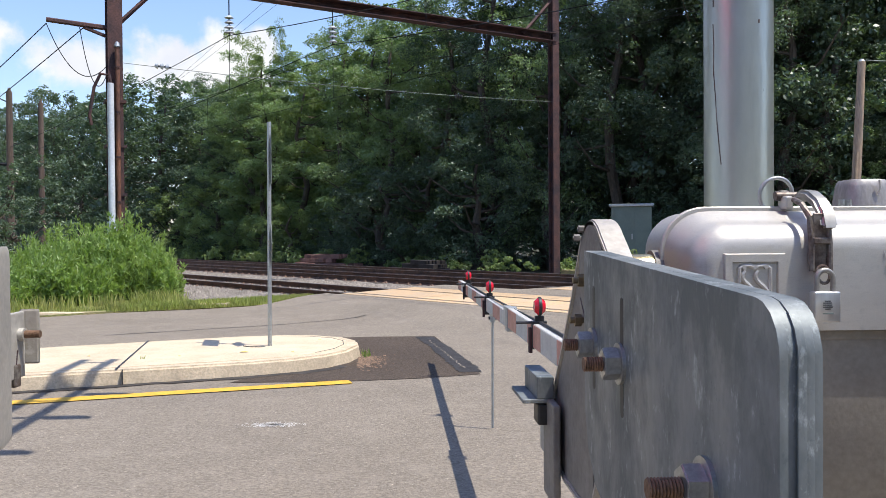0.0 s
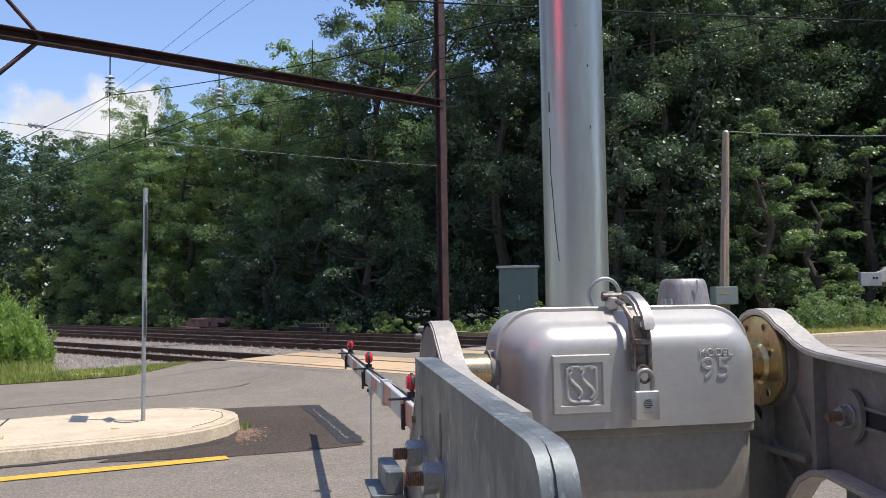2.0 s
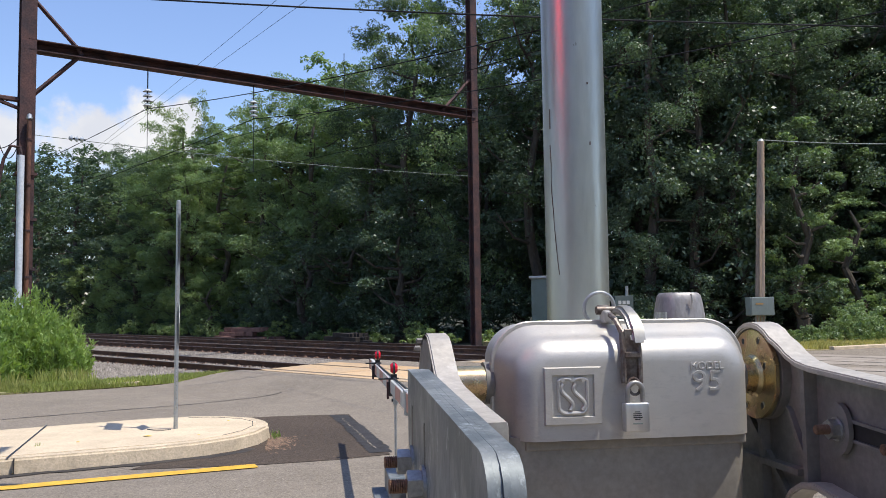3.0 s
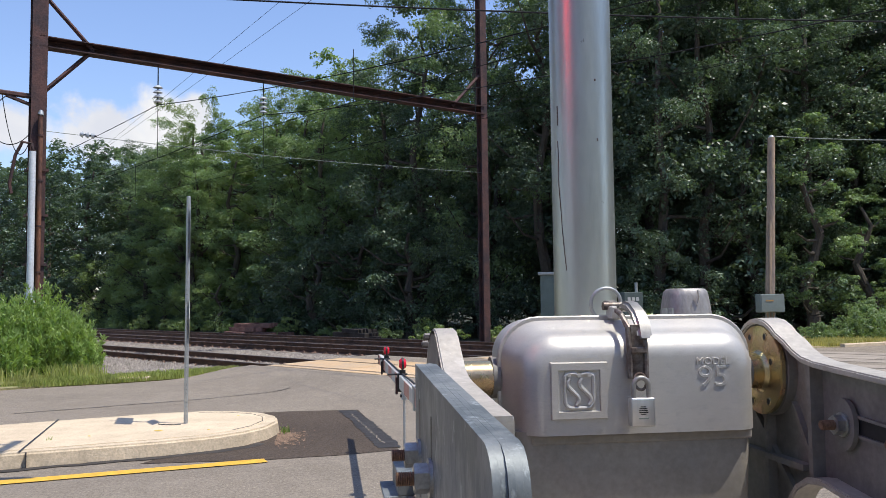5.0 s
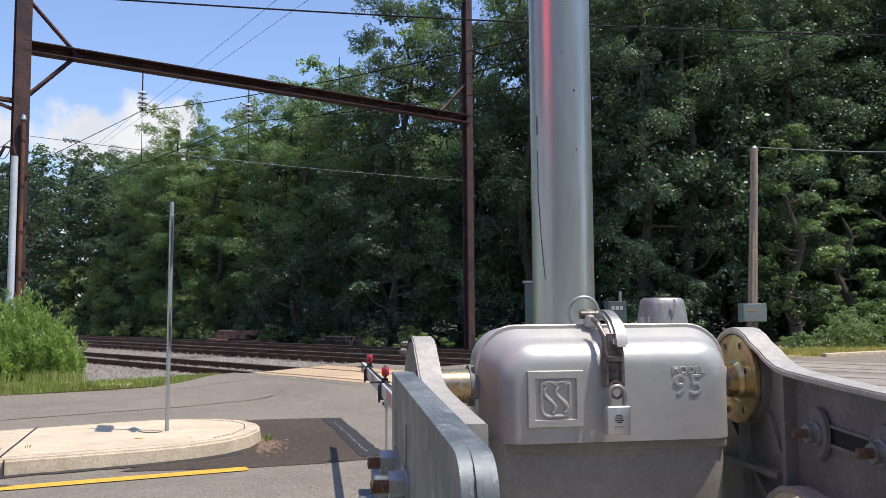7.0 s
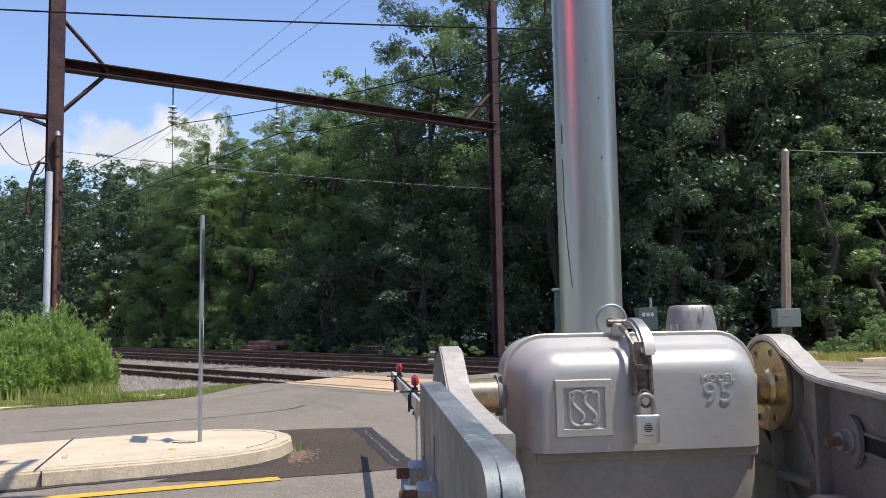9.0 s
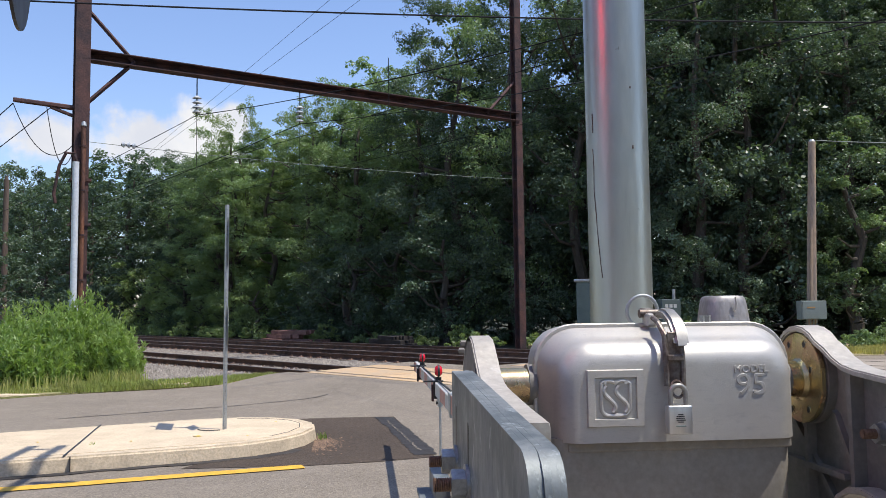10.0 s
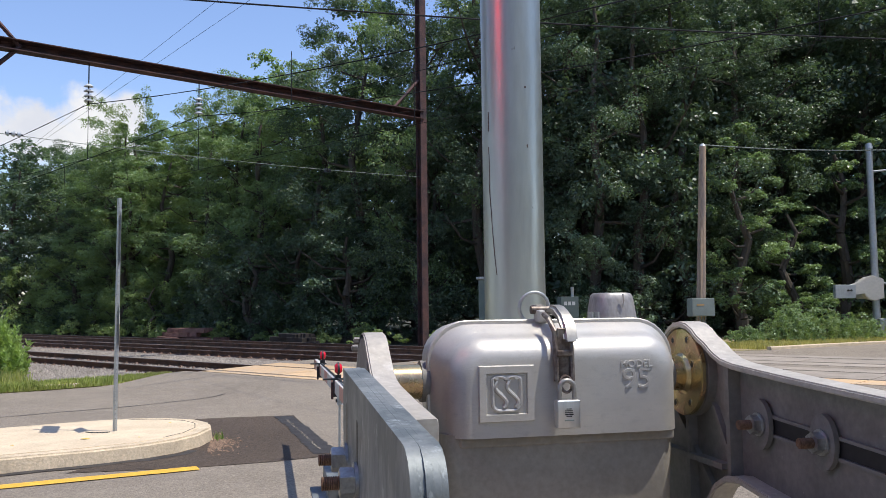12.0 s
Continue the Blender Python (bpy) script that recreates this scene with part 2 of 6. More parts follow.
M_RED_LENS = material("red_lens", (0.62, 0.012, 0.03), 0.15, vary=0.1, scale=20, fine=90)
M_BARK = material("bark", (0.085, 0.068, 0.052), 0.9, vary=0.3, scale=3, fine=25, stretch=(1, 1, 0.3), bump=0.01)
M_STICKER = material("orange_sticker", (0.4, 0.24, 0.09), 0.5, vary=0.1)
M_RELAY = material("dark_green_enamel", (0.09, 0.115, 0.105), 0.5, vary=0.08, scale=3, fine=40)
M_DRY = material("dry_litter", (0.2, 0.13, 0.085), 0.9, vary=0.3, scale=20, fine=60, by_island=0.3)


def flecks(m, color, scale, lo, hi, strength=1.0, stretch=(1, 1, 1)):
    """Irregular marks of another colour over a material."""
    nt = m.node_tree
    b = nt.nodes["Principled BSDF"]
    old = b.inputs["Base Color"].links[0].from_socket
    tc = nt.nodes.new("ShaderNodeTexCoord")
    mp = nt.nodes.new("ShaderNodeMapping")
    mp.inputs["Scale"].default_value = stretch
    nt.links.new(tc.outputs["Object"], mp.inputs[0])
    n = nt.nodes.new("ShaderNodeTexNoise")
    n.inputs["Scale"].default_value = scale
    n.inputs["Detail"].default_value = 6.0
    n.inputs["Roughness"].default_value = 0.7
    nt.links.new(mp.outputs[0], n.inputs["Vector"])
    r = nt.nodes.new("ShaderNodeMapRange")
    r.inputs[1].default_value, r.inputs[2].default_value, r.inputs[4].default_value = lo, hi, strength
    nt.links.new(n.outputs["Fac"], r.inputs[0])
    mix = nt.nodes.new("ShaderNodeMix")
    mix.data_type = "RGBA"
    nt.links.new(r.outputs[0], mix.inputs["Factor"])
    nt.links.new(old, mix.inputs["A"])
    mix.inputs["B"].default_value = (*color, 1)
    nt.links.new(mix.outputs["Result"], b.inputs["Base Color"])


flecks(M_ASPHALT, (0.66, 0.62, 0.56), 52, 0.645, 0.7)
flecks(M_ASPHALT, (0.1, 0.085, 0.07), 60, 0.64, 0.7, 0.7)
flecks(M_ASPHALT, (0.36, 0.31, 0.25), 3.0, 0.5, 0.75, 0.35)
flecks(M_PLATE, (0.11, 0.13, 0.135), 7.0, 0.44, 0.58, 0.9, (1, 1, 0.6))
flecks(M_PLATE, (0.42, 0.46, 0.46), 34, 0.58, 0.68, 0.7, (1, 1, 0.5))
flecks(M_PLATE, (0.1, 0.12, 0.125), 70, 0.62, 0.7, 0.6)
flecks(M_CAST, (0.36, 0.35, 0.325), 45, 0.54, 0.7, 0.45, (1, 1, 2.2))
flecks(M_CAST, (0.4, 0.385, 0.36), 120, 0.58, 0.7, 0.5, (0.25, 1, 2.5))
flecks(M_MAST, (0.3, 0.32, 0.3), 9, 0.52, 0.7, 0.5, (1, 1, 0.12))
flecks(M_MAST, (0.2, 0.2, 0.17), 30, 0.69, 0.73, 0.7, (1, 1, 0.5))
flecks(M_ARM, (0.4, 0.38, 0.34), 60, 0.66, 0.72, 0.6)
flecks(M_ARM, (0.13, 0.12, 0.11), 8, 0.5, 0.68, 0.6)
flecks(M_ARM_RIM, (0.6, 0.58, 0.53), 22, 0.58, 0.66, 0.5)
flecks(M_CONCRETE, (0.42, 0.35, 0.26), 7, 0.56, 0.7, 0.5)
flecks(M_CURB_SIDE, (0.27, 0.22, 0.16), 14, 0.58, 0.7, 0.55, (1, 1, 2.5))
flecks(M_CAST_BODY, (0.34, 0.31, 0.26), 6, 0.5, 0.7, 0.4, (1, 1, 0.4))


def leaf_material(name, a, b, trans=0.25, spec=0.4, by_object=0.28):
    m = material(name, a, 0.43, vary=0.25, scale=0.35, fine=3.0, color2=b, by_island=0.32, by_object=by_object, spec=spec)
    bs = m.node_tree.nodes["Principled BSDF"]
    bs.inputs["Transmission Weight"].default_value = 0.0
    if trans:
        nt = m.node_tree
        tr = nt.nodes.new("ShaderNodeBsdfTranslucent")
        tr.inputs["Color"].default_value = (a[0] * 1.7, a[1] * 1.9, a[2] * 0.9, 1)
        ms = nt.nodes.new("ShaderNodeMixShader")
        ms.inputs[0].default_value = trans
        nt.links.new(bs.outputs[0], ms.inputs[1])
        nt.links.new(tr.outputs[0], ms.inputs[2])
        nt.links.new(ms.outputs[0], nt.nodes["Material Output"].inputs[0])
    return m


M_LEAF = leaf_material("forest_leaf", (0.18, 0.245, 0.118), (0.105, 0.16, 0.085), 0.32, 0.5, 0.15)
# darker copy of the forest leaf, with the wood's shade in its colour
M_LEAF_SHADED = leaf_material("shaded_forest_leaf", (0.09, 0.13, 0.08), (0.056, 0.087, 0.06), 0.26, 0.5, 0.15)
M_LEAF_LIGHT = leaf_material("pale_leaf", (0.19, 0.24, 0.1), (0.12, 0.17, 0.075), 0.38, 0.5)
M_WEED = leaf_material("weed_leaf", (0.25, 0.325, 0.105), (0.15, 0.22, 0.075), 0.38)
M_GRASS = leaf_material("grass_blade", (0.26, 0.31, 0.085), (0.38, 0.34, 0.14), 0.35)


M_DRY_GRASS = leaf_material("dry_grass_blade", (0.42, 0.36, 0.15), (0.3, 0.31, 0.11), 0.3)


# ---- mesh helpers ----
def part(name, bm, mat, parent=None, label="", smooth=False, m=None):
    me = bpy.data.meshes.new(name)
    bmesh.ops.recalc_face_normals(bm, faces=bm.faces)
    bm.to_mesh(me)
    bm.free()
    if mat:
        me.materials.append(mat)
    if smooth:
        for p in me.polygons:
            p.use_smooth = True
        me.set_sharp_from_angle(angle=radians(38))
    ob = new(name, me)
    if parent:
        ob.parent = parent
    if m is not None:
        ob.matrix_basis = m
    if label:
        ob["label"] = label
    return ob


def thing(name, label, category, at=(0, 0, 0), group="", kind=""):
    ob = new(name)
    ob.empty_display_size = 0.05
    ob.matrix_basis = at if isinstance(at, Matrix) else Matrix.Translation(at)
    return tagged(ob, label, category, group, kind)


def box(x0, x1, y0, y1, z0, z1, bevel=0.0, seg=2, bm=None):
    own = bm is None
    b = bmesh.new()
    bmesh.ops.create_cube(b, size=1)
    for v in b.verts:
        v.co = Vector((x0 + (v.co.x + 0.5) * (x1 - x0), y0 + (v.co.y + 0.5) * (y1 - y0), z0 + (v.co.z + 0.5) * (z1 - z0)))
    if bevel:
        bmesh.ops.bevel(b, geom=b.edges[:], offset=bevel, segments=seg, affect="EDGES", profile=0.5)
    return b if own else merge(bm, b)


def merge(bm, other, m=None):
    me = bpy.data.meshes.new("tmp")
    if m is not None:
        other.transform(m)
    other.to_mesh(me)
    other.free()
    bm.from_mesh(me)
    bpy.data.meshes.remove(me)
    return bm


def tube(p, q, r0, r1=None, n=16, bm=None, bevel=0.0):
    """A cylinder or cone from p to q."""
    p, q = Vector(p), Vector(q)
    d = q - p
    b = bmesh.new()
    bmesh.ops.create_cone(b, cap_ends=True, segments=n, radius1=r0, radius2=r0 if r1 is None else r1, depth=d.length)
    if bevel:
        ring = [e for e in b.edges if len({round(v.co.z, 5) for v in e.verts}) == 1]
        bmesh.ops.bevel(b, geom=ring, offset=bevel, segments=2, affect="EDGES")
    b.transform(Matrix.Translation((p + q) / 2) @ d.to_track_quat("Z", "Y").to_matrix().to_4x4())
    return b if bm is None else merge(bm, b)


def prism(outline, lo, hi, axis="x", bevel=0.0, seg=2, bm=None):
    """An outline of 2D points pushed along an axis from lo to hi; for x the points are (y, z), for y (x, z), for z (x, y)."""
    b = bmesh.new()

    def at(a, c, d):
        return {"x": (d, a, c), "y": (a, d, c), "z": (a, c, d)}[axis]

    v0 = [b.verts.new(at(a, c, lo)) for a, c in outline]
    v1 = [b.verts.new(at(a, c, hi)) for a, c in outline]
    n = len(outline)
    b.faces.new(v0)
    b.faces.new(v1[::-1])
    for i in range(n):
        b.faces.new((v0[i], v1[i], v1[(i + 1) % n], v0[(i + 1) % n]))
    bmesh.ops.recalc_face_normals(b, faces=b.faces)
    if bevel:
        rim = [e for e in b.edges if abs(Vector(e.verts[0].co - e.verts[1].co)["xyz".index(axis)]) < 1e-6]
        bmesh.ops.bevel(b, geom=rim, offset=bevel, segments=seg, affect="EDGES")
    return b if bm is None else merge(bm, b)


def rounded(x0, x1, z0, z1, r, n=5, corners=(1, 1, 1, 1)):
    """A rectangle's outline with round corners (bottom left, bottom right, top right, top left)."""
    pts = []
    for k, (cx, cz, a0) in enumerate(((x0, z0, 180), (x1, z0, 270), (x1, z1, 0), (x0, z1, 90))):
        if not corners[k]:
            pts.append((cx, cz))
            continue
        ox, oz = cx + (r if cx == x0 else -r), cz + (r if cz == z0 else -r)
        for i in range(n + 1):
            a = radians(a0 + 90 * i / n)
            pts.append((ox + r * math.cos(a), oz + r * math.sin(a)))
    return pts


def sweep(points, r, n=8, bm=None, closed=False):
    """A round wire through points."""
    pts = [Vector(p) for p in points]
    b = bmesh.new()
    rings = []
    for i, p in enumerate(pts):
        t = (pts[min(i + 1, len(pts) - 1)] - pts[max(i - 1, 0)]).normalized()
        q = t.to_track_quat("Z", "Y")
        rings.append([b.verts.new(p + q @ Vector((r * math.cos(2 * math.pi * k / n), r * math.sin(2 * math.pi * k / n), 0))) for k in range(n)])
    for i in range(len(rings) - 1):
        best = min(range(n), key=lambda s: (rings[i + 1][s].co - rings[i][0].co).length)
        for k in range(n):
            b.faces.new((rings[i][k], rings[i][(k + 1) % n], rings[i + 1][(k + 1 + best) % n], rings[i + 1][(k + best) % n]))
    b.faces.new(rings[0][::-1])
    b.faces.new(rings[-1])
    return b if bm is None else merge(bm, b)


def hexagon(r, n=6):
    return [(r * math.cos(2 * math.pi * i / n), r * math.sin(2 * math.pi * i / n)) for i in range(n)]


def sag(p, q, drop, n=24):
    p, q = Vector(p), Vector(q)
    return [p.lerp(q, i / n) - Vector((0, 0, drop * 4 * (i / n) * (1 - i / n))) for i in range(n + 1)]


# ---- ground ----
U = Vector((-0.6, 0.8))    # along the tracks
N = Vector((0.8, 0.6))     # across them
HEAD = 0.2                 # height of the rail heads


def un(u, n):
    return U.x * u + N.x * n, U.y * u + N.y * n


def smoothstep(a, b, x):
    t = max(0.0, min(1.0, (x - a) / (b - a)))
    return t * t * (3 - 2 * t)


def road_height(x, y):
    n = N.x * x + N.y * y
    return HEAD * smoothstep(7.9, 9.8, n)


def sheet(name, outline, height, mat, lift=0.0, skirt=0.0, cuts=(7.9, 8.2, 8.5, 8.8, 9.1, 9.4, 9.8)):
    """A flat outline laid over a height, with a skirt round its edge."""
    bm = bmesh.new()
    bm.faces.new([bm.verts.new((x, y, 0)) for x, y in outline])
    for c in cuts:
        bmesh.ops.bisect_plane(bm, geom=bm.verts[:] + bm.edges[:] + bm.faces[:], plane_co=(N.x * c, N.y * c, 0), plane_no=(N.x, N.y, 0))
    for v in bm.verts:
        v.co.z = height(v.co.x, v.co.y) + lift
    if skirt:
        rim = [e for e in bm.edges if e.is_boundary]
        ret = bmesh.ops.extrude_edge_only(bm, edges=rim)
        for v in ret["geom"]:
            if isinstance(v, bmesh.types.BMVert):
                v.co.z -= skirt
    return part(name, bm, mat)


bm = bmesh.new()
bmesh.ops.create_grid(bm, x_segments=40, y_segments=40, size=1500)
for v in bm.verts:
    v.co.z = -0.06
tagged(part("ground", bm, M_FOREST_FLOOR), "dark leaf litter and soil under the woods", "ground", kind="structure")

GRASS_EDGE = [(-45, -4), (-20, 8.2), (-12.5, 12.4), (-8.13, 14.94), (-5.83, 16.55), (-4.25, 17.25), (-2.6, 18.25), (-1.75, 18.75)]
CROSS_LEFT = [(-1.5, 18.42), (5.2, 26.8)]
asphalt = GRASS_EDGE + [CROSS_LEFT[0], (1.05, 21.6), (2.66, 19.38), (8.9, 24.05), (12.2, 20.8), (13.4, 20.6), (15, 21.25), (18.5, 22.2), (26, 24), (60, 30), (60, -40), (-45, -40)]
tagged(sheet("road", asphalt, road_height, M_ASPHALT, skirt=0.3), "sun-bleached grey asphalt road with loose grit", "road", kind="structure")
verge = [(-45, -4), (-20, 8.2), (-12.5, 12.4), (-8.13, 14.94), (-5.83, 16.55), (-4.25, 17.25), (-2.6, 18.25), (-1.75, 18.75), (-1.8, 18.85), (-2.6, 18.7), (-3.5, 18.5), (-4.6, 18.3), (-5.6, 18.9), (-6.4, 21.0), un(32, 6.9), un(60, 6.9), un(200, 6), (-160, 80), (-60, 10)]
tagged(sheet("verge", verge, lambda x, y: 0.036, M_GRASS_GROUND, skirt=0.1), "grassy verge between the road and the tracks", "grass", kind="structure")
far_verge = [(12.2, 20.9), (13.4, 20.7), (15, 21.35), (18.5, 22.3), (26, 24.1), (60, 30.1), (60, 44), (10, 44), (5.8, 30), (9.6, 25.2)]
tagged(sheet("far_verge", far_verge, lambda x, y: 0.2, material("dry_soil", (0.3, 0.22, 0.13), 0.95, vary=0.25, scale=1.2, fine=24, color2=(0.2, 0.19, 0.08), bump=0.02), skirt=0.3), "dry grass verge beyond the crossing", "grass", kind="structure")


# bed of the tracks
TRACKS = (11.0, 15.85, 19.65)
bm = bmesh.new()
prof = [(7.0, -0.055), (8.1, -0.012), (8.9, 0.03), (21.2, 0.03), (22.6, -0.05)]
lo = [bm.verts.new((*un(-60, n), z)) for n, z in prof]
hi = [bm.verts.new((*un(330, n), z)) for n, z in prof]
for i in range(len(prof) - 1):
    bm.faces.new((lo[i], lo[i + 1], hi[i + 1], hi[i]))
tagged(part("track_bed", bm, M_BALLAST), "bed of grey crushed stone ballast under the tracks", "ballast", kind="structure")


def scatter_stones(count, u0, u1, n0, n1, seed, size):
    rng = np.random.default_rng(seed)
    base = np.array([(1, 0, -.5), (-.5, .87, -.5), (-.5, -.87, -.5), (0.1, 0, .8)])
    faces = np.array([(0, 1, 3), (1, 2, 3), (2, 0, 3)])
    u, n = rng.uniform(u0, u1, count), rng.uniform(n0, n1, count)
    s = rng.uniform(0.5, 1.0, count) * size
    a = rng.uniform(0, 6.28, count)
    v = base[None] * s[:, None, None] * rng.uniform(0.7, 1.3, (count, 4, 3))
    c, d = np.cos(a)[:, None], np.sin(a)[:, None]
    x = v[..., 0] * c - v[..., 1] * d + (U.x * u + N.x * n)[:, None]
    y = v[..., 0] * d + v[..., 1] * c + (U.y * u + N.y * n)[:, None]
    z = v[..., 2] + (0.03 - .05 * np.clip((8.9 - n) / .9, 0, 1) + rng.uniform(0, 0.02, count))[:, None]
    verts = np.stack((x, y, z), -1).reshape(-1, 3)
    idx = (faces[None] + 4 * np.arange(count)[:, None, None]).reshape(-1, 3)
    return verts, idx


def raw_mesh(name, verts, faces, mat):
    me = bpy.data.meshes.new(name)
    k = faces.shape[1]
    me.vertices.add(len(verts))
    me.vertices.foreach_set("co", verts.astype(np.float32).ravel())
    me.loops.add(faces.size)
    me.loops.foreach_set("vertex_index", faces.astype(np.int32).ravel())
    me.polygons.add(len(faces))
    me.polygons.foreach_set("loop_start", np.arange(0, faces.size, k, dtype=np.int32))
    me.update(calc_edges=True)
    me.materials.append(mat)
    return me


v, f = scatter_stones(32000, 16.7, 46, 7.9, 14.3, 3, 0.05)
tagged(new("ballast_stones", raw_mesh("ballast_stones", v, f, M_STONE)), "loose grey and tan ballast stones", "stones", kind="stuff")


def rail(n, name_parent):
    bm = bmesh.new()
    z0 = HEAD - 0.165
    prof = [(-.07, 0), (.07, 0), (.07, .012), (.012, .035), (.012, .115), (.036, .128), (.036, .158), (-.036, .158), (-.036, .128), (-.012, .115), (-.012, .035), (-.07, .012)]
    a = [bm.verts.new((*un(-70, n + p), z0 + q)) for p, q in prof]
    b = [bm.verts.new((*un(330, n + p), z0 + q)) for p, q in prof]
    for i in range(len(prof)):
        bm.faces.new((a[i], b[i], b[(i + 1) % len(prof)], a[(i + 1) % len(prof)]))
    r = part("rail", bm, M_RAIL, name_parent)
    bm = bmesh.new()
    a = [bm.verts.new((*un(-70, n + p), HEAD - q)) for p, q in ((-.03, .006), (-.024, 0), (.024, 0), (.03, .006))]
    b = [bm.verts.new((*un(330, n + p), HEAD - q)) for p, q in ((-.03, .006), (-.024, 0), (.024, 0), (.03, .006))]
    for i in range(3):
        bm.faces.new((a[i], b[i], b[i + 1], a[i + 1]))
    part("rail_head", bm, M_RAIL_HEAD, r, "worn bright running surface")


def left_limit(n):
    """Where along the tracks the crossing begins, at n across them."""
    if n > 13.6:
        return 13.6
    a, b = Vector(CROSS_LEFT[0]), Vector(CROSS_LEFT[1])
    na, nb = a.dot(N), b.dot(N)
    p = a.lerp(b, (n - na) / (nb - na))
    return p.dot(U)


tie_mesh = None
for k, c in enumerate(TRACKS):
    tr = thing("railway_track", "rusty steel rails spiked to dark timber ties", "railway track", group="tracks of the crossing")
    rail(c - 0.7525, tr)
    rail(c + 0.7525, tr)
    u = left_limit(c) + 0.5
    while u < 95 - k * 12:
        if tie_mesh is None:
            bm = box(-0.115, 0.115, -1.3, 1.3, -0.15, 0.028, 0.01, 1)
            t = part("tie", bm, M_TIE, tr)
            tie_mesh = t.data
        else:
            t = new("tie", tie_mesh)
            t.parent = tr
        x, y = un(u, c)
        t.matrix_basis = Matrix.Translation((x, y, 0.008 + 0.006 * math.sin(u * 7))) @ Matrix.Rotation(math.atan2(U.y, U.x) + 0.02 * math.sin(u * 3.1), 4, "Z")
        u += 0.56

# joint bars and spike plates along the near rails
bm = bmesh.new()
u = 17.5
while u < 60:
    for c in TRACKS[:2]:
        for s in (-0.7525, 0.7525):
            x, y = un(u, c + s)
            m = Matrix.Translation((x, y, 0)) @ Matrix.Rotation(math.atan2(U.y, U.x), 4, "Z")
            merge(bm, box(-.09, .09, -.17, .17, 0.036, 0.05), m)
            merge(bm, box(-.03, .03, -.125, -.075, 0.05, 0.085), m)
            merge(bm, box(-.03, .03, .075, .125, 0.05, 0.085), m)
    u += 0.56
# rust made paler, so the sunlight on the spikes is in the colour
tagged(part("rail_fastenings", bm, material("sunlit_rust_plate", (0.27, 0.17, 0.12), 0.8, metal=0.1, vary=0.3, scale=6, fine=40, by_island=0.35)), "rusty tie plates and rail spikes", "rail spikes", kind="stuff")

# crossing surface: panels between and beside the rails, set at the heads' height
crossing = thing("crossing_surface", "tan timber and grey concrete panels set level with the rails", "level crossing", kind="structure")
for k, c in enumerate(TRACKS):
    for j, (n0, n1) in enumerate(((c - (1.05 if k == 0 else 1.55), c - 0.80), (c - 0.655, c + 0.655), (c + 0.80, c + 1.55))):
        u1 = left_limit((n0 + n1) / 2) - 0.05
        while u1 > -14:
            u0 = u1 - 2.42
            b = bmesh.new()
            top = [un(u0 + .01, n0), un(u1 - .01, n0), un(u1 - .01, n1), un(u0 + .01, n1)]
            if u1 > left_limit((n0 + n1) / 2) - 0.1:
                top = [un(u0 + .01, n0), un(left_limit(n0) - .05, n0), un(left_limit(n1) - .05, n1), un(u0 + .01, n1)]
            lo = [b.verts.new((x, y, HEAD - 0.15)) for x, y in top]
            hi = [b.verts.new((x, y, HEAD + 0.008)) for x, y in top]
            b.faces.new(hi)
            for i in range(4):
                b.faces.new((lo[i], lo[(i + 1) % 4], hi[(i + 1) % 4], hi[i]))
            part("panel", b, M_PANEL if k == 0 or (k == 1 and j == 0) else M_PANEL_GREY, crossing)
            u1 = u0


# ---- median island ----
island = thing("traffic_island", "cream concrete median island with a rounded nose", "traffic island", kind="structure")


def island_outline(inset=0.0):
    a, b = Vector((-9.5, 6.35)), Vector((-1.75, 8.82))
    c, d = Vector((-2.3, 11.15)), Vector((-9.5, 8.3))
    nose = [(-1.3, 9.03), (-0.98, 9.3), (-0.77, 9.65), (-0.66, 10.1), (-0.7, 10.55), (-0.9, 10.92), (-1.3, 11.2), (-1.75, 11.27)]
    pts = [a, b, *[Vector(p) for p in nose], c, d]
    res = []
    n = len(pts)
    for i, p in enumerate(pts):
        t = (pts[(i + 1) % n] - pts[i - 1]).normalized()
        res.append(p - Vector((t.y, -t.x)) * inset)
    return [(p.x, p.y) for p in res]


def slab(outline_lo, outline_hi, z0, z1, round_top=0.02):
    bm = bmesh.new()
    lo = [bm.verts.new((x, y, z0)) for x, y in outline_lo]
    hi = [bm.verts.new((x, y, z1)) for x, y in outline_hi]
    n = len(lo)
    for i in range(n):
        bm.faces.new((lo[i], lo[(i + 1) % n], hi[(i + 1) % n], hi[i]))
    f = bm.faces.new(hi)
    bmesh.ops.bevel(bm, geom=[e for e in f.edges], offset=round_top, segments=3, affect="EDGES")
    return bm


part("kerb", slab(island_outline(0), island_outline(0.03), -0.05, 0.15, 0.025), M_CURB_SIDE, island, "weathered concrete kerb", smooth=True)
part("top_slab", slab(island_outline(0.17), island_outline(0.17), 0.1, 0.155, 0.004), M_CONCRETE, island, "pale broom-finished concrete")
for p, q in (((-3.0, 8.45), (-3.35, 10.75)), ((-5.4, 7.7), (-5.9, 9.75))):
    d = (Vector(q) - Vector(p)).normalized() * 1.0
    s = Vector((-d.y, d.x)) * 0.011
    bm = bmesh.new()
    bm.faces.new([bm.verts.new((x, y, 0.159)) for x, y in (Vector(p) - s, Vector(p) + s, Vector(q) + s, Vector(q) - s)])
    part("joint", bm, M_DARK, island, "dark open joint between slabs")
arc = [(x, y, .153) for x, y in island_outline(.21)[3:10]]
part("nose_joint", sweep(arc, 0.006, 6), M_TAR, island, "dark joint round the nose of the slab")
